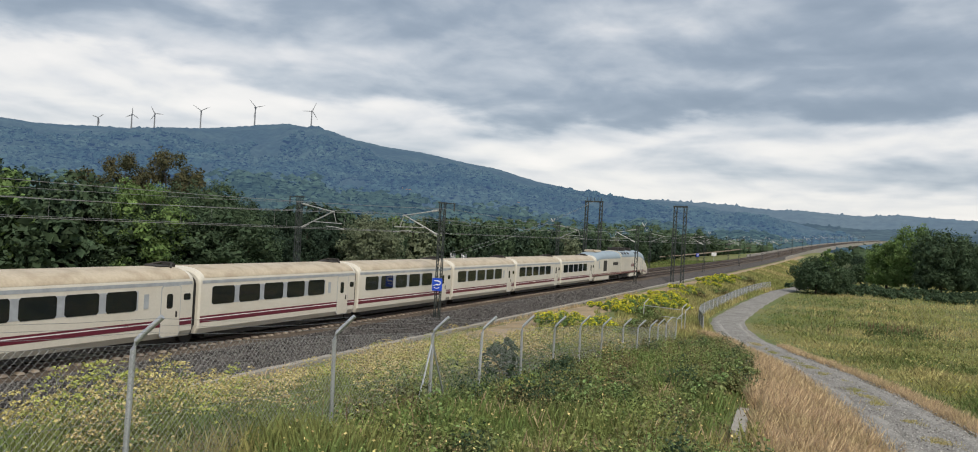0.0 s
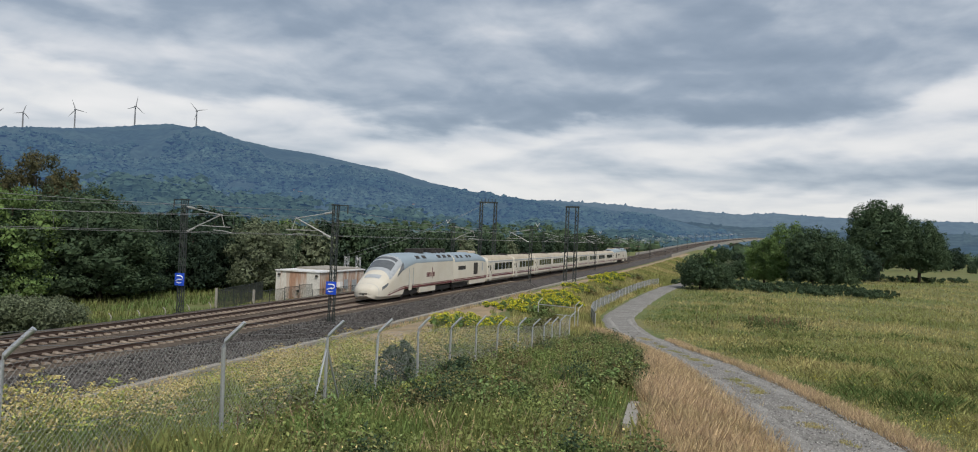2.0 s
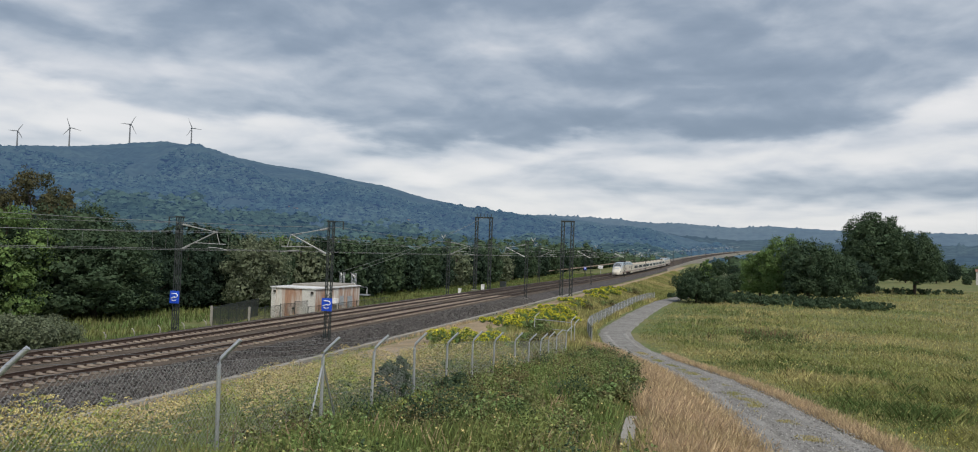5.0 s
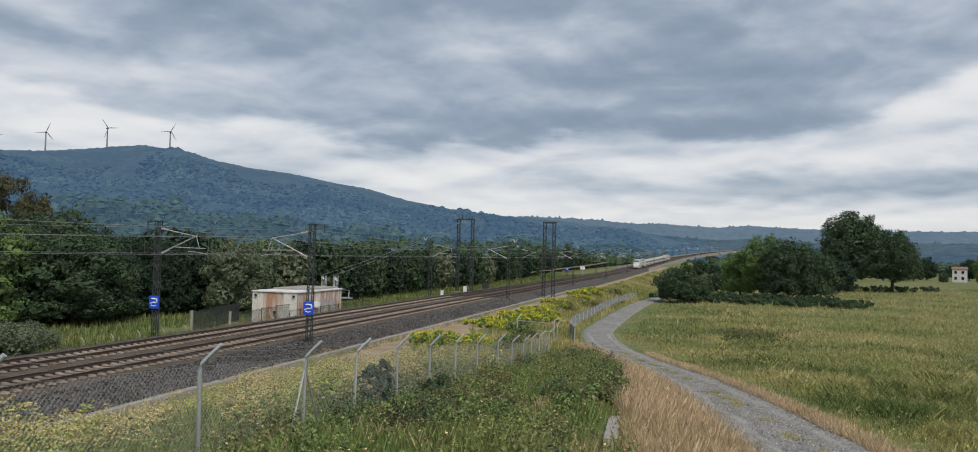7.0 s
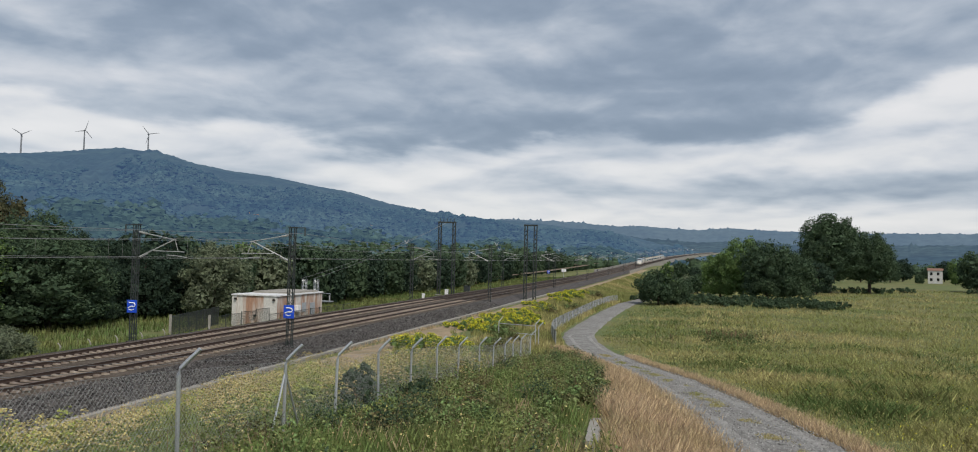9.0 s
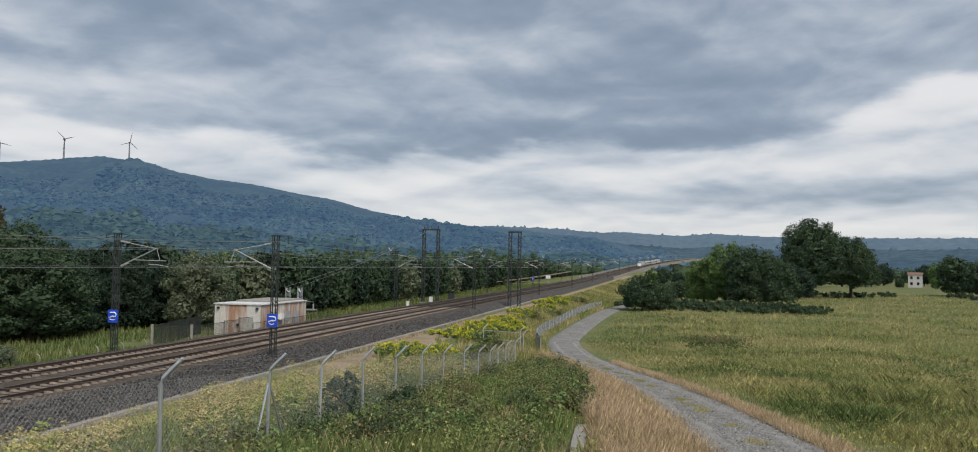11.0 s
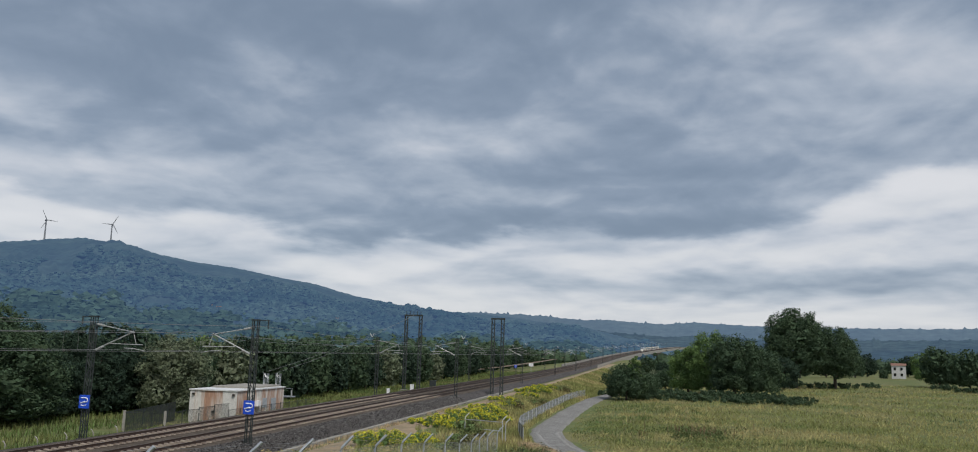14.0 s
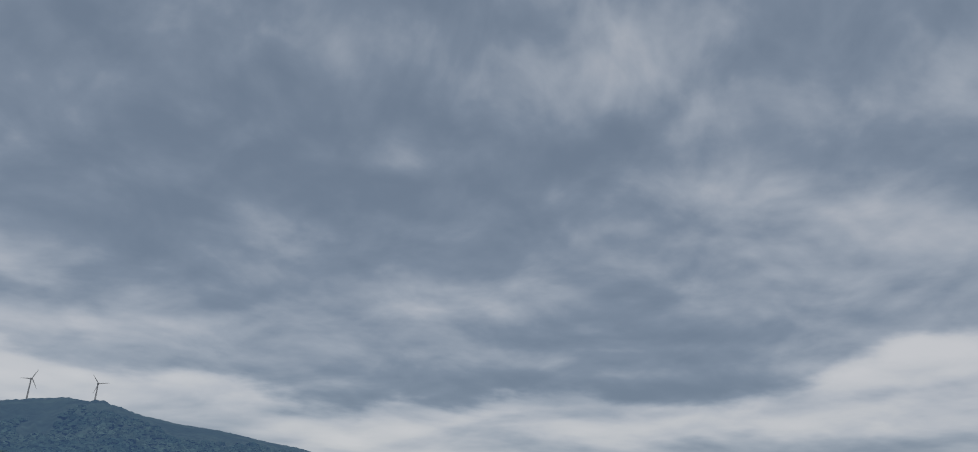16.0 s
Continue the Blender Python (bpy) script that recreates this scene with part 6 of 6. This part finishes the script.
def links(t, ax, ay, az, bx, by, bz, h, pitch, r):
    """Woven wire between two posts: two families of slanting strands and the edge wires."""
    b = Build()
    length = math.hypot(bx - ax, by - ay)

    def at(s, z):
        u = s / length
        return (ax + (bx - ax) * u, ay + (by - ay) * u, az + (bz - az) * u + z)
    n = int((length + h) / pitch)
    for i in range(n):
        s0 = -h + i * pitch
        for sg in (1, -1):
            lo, hi = (s0, s0 + h) if sg > 0 else (s0 + h, s0)
            z0, z1 = 0.0, h
            pts = []
            for s, z in ((lo, z0), (hi, z1)):
                pts.append([s, z])
            (sa, za), (sb, zb) = pts
            # clip to the panel
            for q in (0.0, length):
                if (sa - q) * (sb - q) < 0:
                    k = za + (zb - za) * (q - sa) / (sb - sa)
                    if (sa < 0) if q == 0.0 else (sa > length):
                        sa, za = q, k
                    else:
                        sb, zb = q, k
            if min(sa, sb) < -1e-6 or max(sa, sb) > length + 1e-6 or abs(za - zb) < 0.03:
                continue
            b.tube([at(sa, za), at(sb, zb)], r, 3)
    for z in (0.05, h * 0.5, h):
        b.tube([at(0, z), at(length, z)], r * 1.2, 3)
    part("wire_mesh", b, "wire", t, "woven diamond wire mesh")


def make_fence():
    t = empty("chain_link_fence", Matrix(), "galvanised chain-link fence with bent posts running down the bank", "fence")
    me = post_build().mesh("fence_post", M["galv"], 50)
    for i, (y, z) in enumerate(POSTS):
        p = part("fence_post", me, "galv", t)
        p.matrix_world = pose(FENCE_X, y, z, rng.normal() * 1.0 + (-2.5 if i in (1, 4) else 0), rng.normal() * 0.8)
        if i:
            y0, z0 = POSTS[i - 1]
            links(t, FENCE_X, y0, z0, FENCE_X, y, z, 1.95, 0.105 if y < 30 else 0.16, 0.0022 if y < 30 else 0.0036)
    y, z = POSTS[3]
    for dy in (-0.85, 0.95):
        part("brace", Build().tube([(FENCE_X, y, z + 1.75), (FENCE_X + 0.03, y + dy, z - 0.1)], 0.024, 6), "galv", t, "slanting brace tube")
    for d, hgt in ((0.14, 2.13), (0.24, 2.24), (0.32, 2.33)):
        pts = []
        for (y0, z0), (y1, z1) in zip(POSTS[:-1], POSTS[1:]):
            for k in range(4):
                u = k / 4
                pts.append((FENCE_X + d, y0 + (y1 - y0) * u + d * 0.45, z0 + (z1 - z0) * u + hgt - 0.06 * 4 * u * (1 - u)))
        part("barbed_wire", Build().tube(pts, 0.003, 3), "wire", t, "thin barbed wire")
    # the fence goes on along the road
    t2 = empty("road_fence", Matrix(), "grey chain-link fence following the road below the bank", "fence")
    me2 = post_build(1.45, False).mesh("fence_post", M["galv"], 50)
    pts = []
    for y in list(np.arange(66, 166, 4.0)):
        x = float(road_x(y)) - 2.9 - 0.3 * math.sin(y * 0.05)
        pts.append((x, float(y), float(ground_z(x, y)) - 0.05))
    for i, (x, y, z) in enumerate(pts):
        p = part("fence_post", me2, "galv", t2)
        p.matrix_world = pose(x, y, z, 0, 0, 180)
        if i:
            links(t2, *pts[i - 1], x, y, z, 1.45, 0.15, 0.006)
    # side gate where both fences meet
    g = empty("field_gate", pose(-10.6, 66, float(ground_z(-10.6, 66))), "small galvanised gate with bent tube posts", "gate")
    part("gate_post", post_build(1.9), "galv", g)
    q = part("gate_post", post_build(1.9), "galv", g)
    q.location = (-3.4, 1.5, 0)
    q = part("gate_post", post_build(1.9), "galv", g)
    q.location = (0.5, -1.5, -0.1)
    b = Build()
    for z in (0.3, 1.0, 1.7):
        b.tube([(0, 0, z), (-3.4, 1.5, z)], 0.03, 6)
    part("gate_leaf", b, "galv", g)
    # concrete marker kerb on the bank
    k = tagged(part("kerb_stone", Build().box(-0.16, 0.16, -3.0, 3.4, -0.7, 0.16, 0.03), "concrete"), "half-buried weathered concrete kerb at the bank's edge", "kerb")
    k.matrix_world = pose(-1.85, 21.6, float(ground_z(-1.85, 21.6)) + 0.04, -6.3, 0, 4)


def make_hut():
    x0, x1, y0, y1, z0, z1 = -43.4, -38.4, 75.0, 85.8, -1.9, 1.3
    t = empty("transformer_hut", pose(0, 0, 0), "flat-roofed white hut with rust-streaked panels beside the track", "hut")
    part("wall", Build().box(x0, x1, y0, y0 + 0.2, z0, z1), "hutwall", t, "rust-streaked end wall")
    part("wall", Build().box(x1 - 0.2, x1, y0 + 0.2, y1, z0, z1), "hutwall", t, "streaked side wall")
    part("wall", Build().box(x0, x0 + 0.2, y0 + 0.2, y1, z0, z1), "hutplain", t)
    part("wall", Build().box(x0 + 0.2, x1 - 0.2, y1 - 0.2, y1, z0, z1), "hutplain", t)
    part("roof", Build().box(x0 - 0.12, x1 + 0.12, y0 - 0.12, y1 + 0.12, z1, z1 + 0.12), "hutroof", t, "pale flat roof slab")
    part("roof_kerb", Build().box(x0 + 0.4, x1 - 0.4, y0 + 3.5, y1 - 0.3, z1 + 0.12, z1 + 0.3), "concrete", t)
    part("corner_trim", Build().box(x1 - 1.5, x1 + 0.02, y0 - 0.025, y0 - 0.005, z0, z1), "hutplain", t, "pale corner panel")
    part("corner_trim", Build().box(x0 - 0.02, x0 + 0.5, y0 - 0.025, y0 - 0.005, z0, z1), "hutplain", t, "pale corner panel")
    for y in (77.5, 80.6):
        part("louvre", Build().box(x1 - 0.02, x1 + 0.05, y, y + 1.0, -0.6, 0.4), "panelgrey", t, "grey louvre")
    part("hut_door", Build().box(x1 - 0.02, x1 + 0.04, 82.6, 83.8, z0, 0.3), "panelgrey", t, "grey steel door")
    part("air_unit", Build().box(x1, x1 + 0.4, 78.8, 79.6, -0.4, 0.2, 0.04), "white", t, "white wall-mounted unit")
    for x, z in ((-43.0, 0.85), (-38.75, 0.85), (-40.8, -0.8)):
        part("wall_lamp", Build().box(x - 0.12, x + 0.12, y0 - 0.2, y0, z, z + 0.2, 0.03), "dark", t, "small dark wall lamp")
    # yard fence of dark mesh with pale posts
    f = empty("yard_fence", Matrix(), "dark mesh fence with pale concrete posts round the hut yard", "fence")
    line = [(-45.5, 76), (-42.0, 62.5), (-38.7, 63.2), (-37.6, 72), (-37.4, 92)]
    for (ax, ay), (bx, by) in zip(line[:-1], line[1:]):
        n = max(1, int(math.hypot(bx - ax, by - ay) / 2.2))
        for i in range(n):
            px, py = ax + (bx - ax) * i / n, ay + (by - ay) * i / n
            qx, qy = ax + (bx - ax) * (i + 1) / n, ay + (by - ay) * (i + 1) / n
            z = float(ground_z(px, py))
            hgt = 1.9 if py < 70 or px < -42 else 1.15
            pale = i == 0 and py < 70
            part("yard_post", Build().box(px - 0.09, px + 0.09, py - 0.09, py + 0.09, z - 0.3, z + hgt + 0.1, 0.02) if pale else Build().tube([(px, py, z - 0.2), (px, py, z + hgt)], 0.035, 6), "concrete" if pale else "mast", f)
            b = Build()
            m = 20 if py < 70 or px < -42 else 13
            for j in range(m):
                u = j / m
                b.tube([(px + (qx - px) * u, py + (qy - py) * u, z + 0.05), (px + (qx - px) * u, py + (qy - py) * u, z + hgt - 0.05)], 0.017 if hgt > 1.5 else 0.011, 3)
            for zz in (0.08, hgt - 0.06):
                b.tube([(px, py, z + zz), (qx, qy, z + zz)], 0.02, 4)
            part("mesh_panel", b, "mast", f)
    s = empty("switch_gantry", pose(-41.0, 88.5, -1.9), "grey lattice gantry with insulators beside the hut", "switchgear")
    for x in (-0.9, 0.6):
        b = Build()
        lattice(b, x, 0, 0, 4.6, 0.22, 0.18, 0.5, 0.03)
        part("lattice_column", b, "galv", s)
    part("platform", Build().box(-1.6, 2.6, -0.5, 0.5, 2.0, 2.12), "galv", s)
    b = Build()
    for x in (-1.4, -0.2, 1.2, 2.3):
        b.tube([(x, 0, 2.1), (x, 0, 2.75)], 0.07, 8)
    part("insulator", b, "arm", s)
    b = Build()
    for x in (-1.6, 2.6):
        b.tube([(x, -0.5, 2.1), (x, -0.5, 3.0)], 0.025, 4)
    b.tube([(-1.6, -0.5, 3.0), (2.6, -0.5, 3.0)], 0.025, 4)
    part("platform_rail", b, "galv", s)
    for dx in (-0.9, 0.6):
        w = Build().tube([(-41.5 + dx + (-37 + 41.5 - dx) * u, 88.5 + 44.5 * u, 2.7 + 8.9 * u - 2.2 * u * (1 - u)) for u in [i / 12 for i in range(13)]], 0.016, 4)
        tagged(part("supply_cable", w, "cable"), "supply cable rising from the gantry to the anchor post", "cable", "overhead wires")


def make_small_things():
    # trackside cabinet, marker boards, boxes at the anchor post
    def box_thing(name, x, y, w, d, h, mat, label, category, lift=0.0):
        z = float(ground_z(x, y))
        t = empty(name, pose(x, y, z), label, category)
        part("body", Build().box(-w / 2, w / 2, -d / 2, d / 2, -0.1 + lift, h + lift, 0.02), mat, t)
        part("lid", Build().box(-w / 2 - 0.03, w / 2 + 0.03, -d / 2 - 0.03, d / 2 + 0.03, h + lift, h + lift + 0.05), mat, t)
        return t
    box_thing("trackside_cabinet", -36.5, 146, 1.1, 0.8, 1.4, "mast", "dark green trackside equipment cabinet", "cabinet")
    box_thing("relay_box", -36.0, 130, 0.5, 0.5, 1.3, "white", "small white relay box at the anchor post", "box")
    box_thing("relay_box", -36.6, 119, 0.4, 0.4, 1.0, "white", "small white relay box beside the track", "box")
    z = float(rise(262))
    x = -35.6 + float(shift(262))
    t = empty("marker_board", pose(x, 262, z - 0.9), "white rectangular marker board on a post by the line", "sign")
    part("post", Build().tube([(0, 0, 0), (0, 0, 3.0)], 0.06, 6), "galv", t)
    part("board", Build().box(-0.75, 0.75, -0.04, 0.04, 2.2, 3.2), "white", t)
    # viaduct carrying the line over the valley
    v = empty("viaduct", Matrix(), "pale concrete viaduct with a solid parapet carrying the line", "viaduct", kind="structure")
    for side, off in (("near", 5.6), ("far", -9.6)):
        rings = []
        for y in np.arange(352, 1300, 16.0):
            px, py, pz = along(NEAR_X + off, y)
            rings.append([(px - 0.12, py, pz - 2.6), (px + 0.12, py, pz - 2.6), (px + 0.12, py, pz + 0.25), (px - 0.12, py, pz + 0.25)])
        part("parapet", Build().loft(rings), "concrete", v)
    rings = []
    for y in np.arange(352, 1300, 16.0):
        px, py, pz = along((NEAR_X + FAR_X) / 2, y)
        rings.append([(px - 7.4, py, pz - 2.2), (px + 7.4, py, pz - 2.2), (px + 7.4, py, pz - 1.1), (px - 7.4, py, pz - 1.1)])
    part("deck", Build().loft(rings), "concrete", v)
    for y in np.arange(430, 1000, 38.0):
        px, py, pz = along((NEAR_X + FAR_X) / 2, y)
        part("pier", Build().box(px - 4, px + 4, py - 1, py + 1, -4, pz - 2.2, 0.4), "concrete", v)
    # white house far across the field
    hx, hy = at_az(-16.4, 430)
    hz = float(ground_z(hx, hy))
    h = empty("farmhouse", pose(hx, hy, hz, 0, 0, -16), "small white farmhouse among distant trees", "house")
    part("wall", Build().box(-3, 3, -3.5, 3.5, -0.5, 6.0), "plaster", h)
    b = Build().add([(-3.3, -3.8, 6.0), (3.3, -3.8, 6.0), (3.3, 3.8, 6.0), (-3.3, 3.8, 6.0), (-3.3, 0, 7.1), (3.3, 0, 7.1)], [(0, 1, 5, 4), (2, 3, 4, 5), (0, 4, 3), (1, 2, 5), (0, 3, 2, 1)])
    part("roof", b, "tile", h)
    for x in (-1.6, 1.2):
        for z in (1.2, 3.9):
            part("window", Build().box(x - 0.5, x + 0.5, -3.56, -3.5, z, z + 1.3), "glass", h)
    # houses on the foot of the hill
    for az, u in ((29.3, 0.30), (28.7, 0.31), (20.8, 0.30), (22.0, 0.32)):
        x, y = at_az(az, 620 + 1980 * u)
        h = empty("hillside_house", pose(x, y, float(hill_z(az, u)) + 3, 0, 0, az), "pale house among the trees on the hillside", "house", "houses on the hillside")
        part("wall", Build().box(-3.6, 3.6, -3, 3, -10, 1), "plaster", h)
        part("roof", Build().add([(-3.8, -3.3, 1), (3.8, -3.3, 1), (3.8, 3.3, 1), (-3.8, 3.3, 1), (-3.8, 0, 2.4), (3.8, 0, 2.4)], [(0, 1, 5, 4), (2, 3, 4, 5), (0, 4, 3), (1, 2, 5), (0, 3, 2, 1)]), "tile", h)
        part("window", Build().box(-0.6, 0.6, -3.06, -3.0, -1.6, -0.2), "glass", h)


make_fence()
make_hut()
make_small_things()
make_trees()
make_bushes()
make_far_woods()
make_hill_woods()
make_field()
make_verges()
make_road_stones()
make_bank()


# ---- moving things ----
def motions():
    for car, off, turned in TRAIN:
        walk(car, [(t, place(s + off, turned)) for t, s in REAR])
    for (turbine, rotor, h), row in zip(TURBINES, TURBINE_ROWS):
        walk(rotor, [(0.5 * i, pose(0, 0, h + 0.3, 0, row[5] * 0.5 * i, 0)) for i in range(33)])


motions()
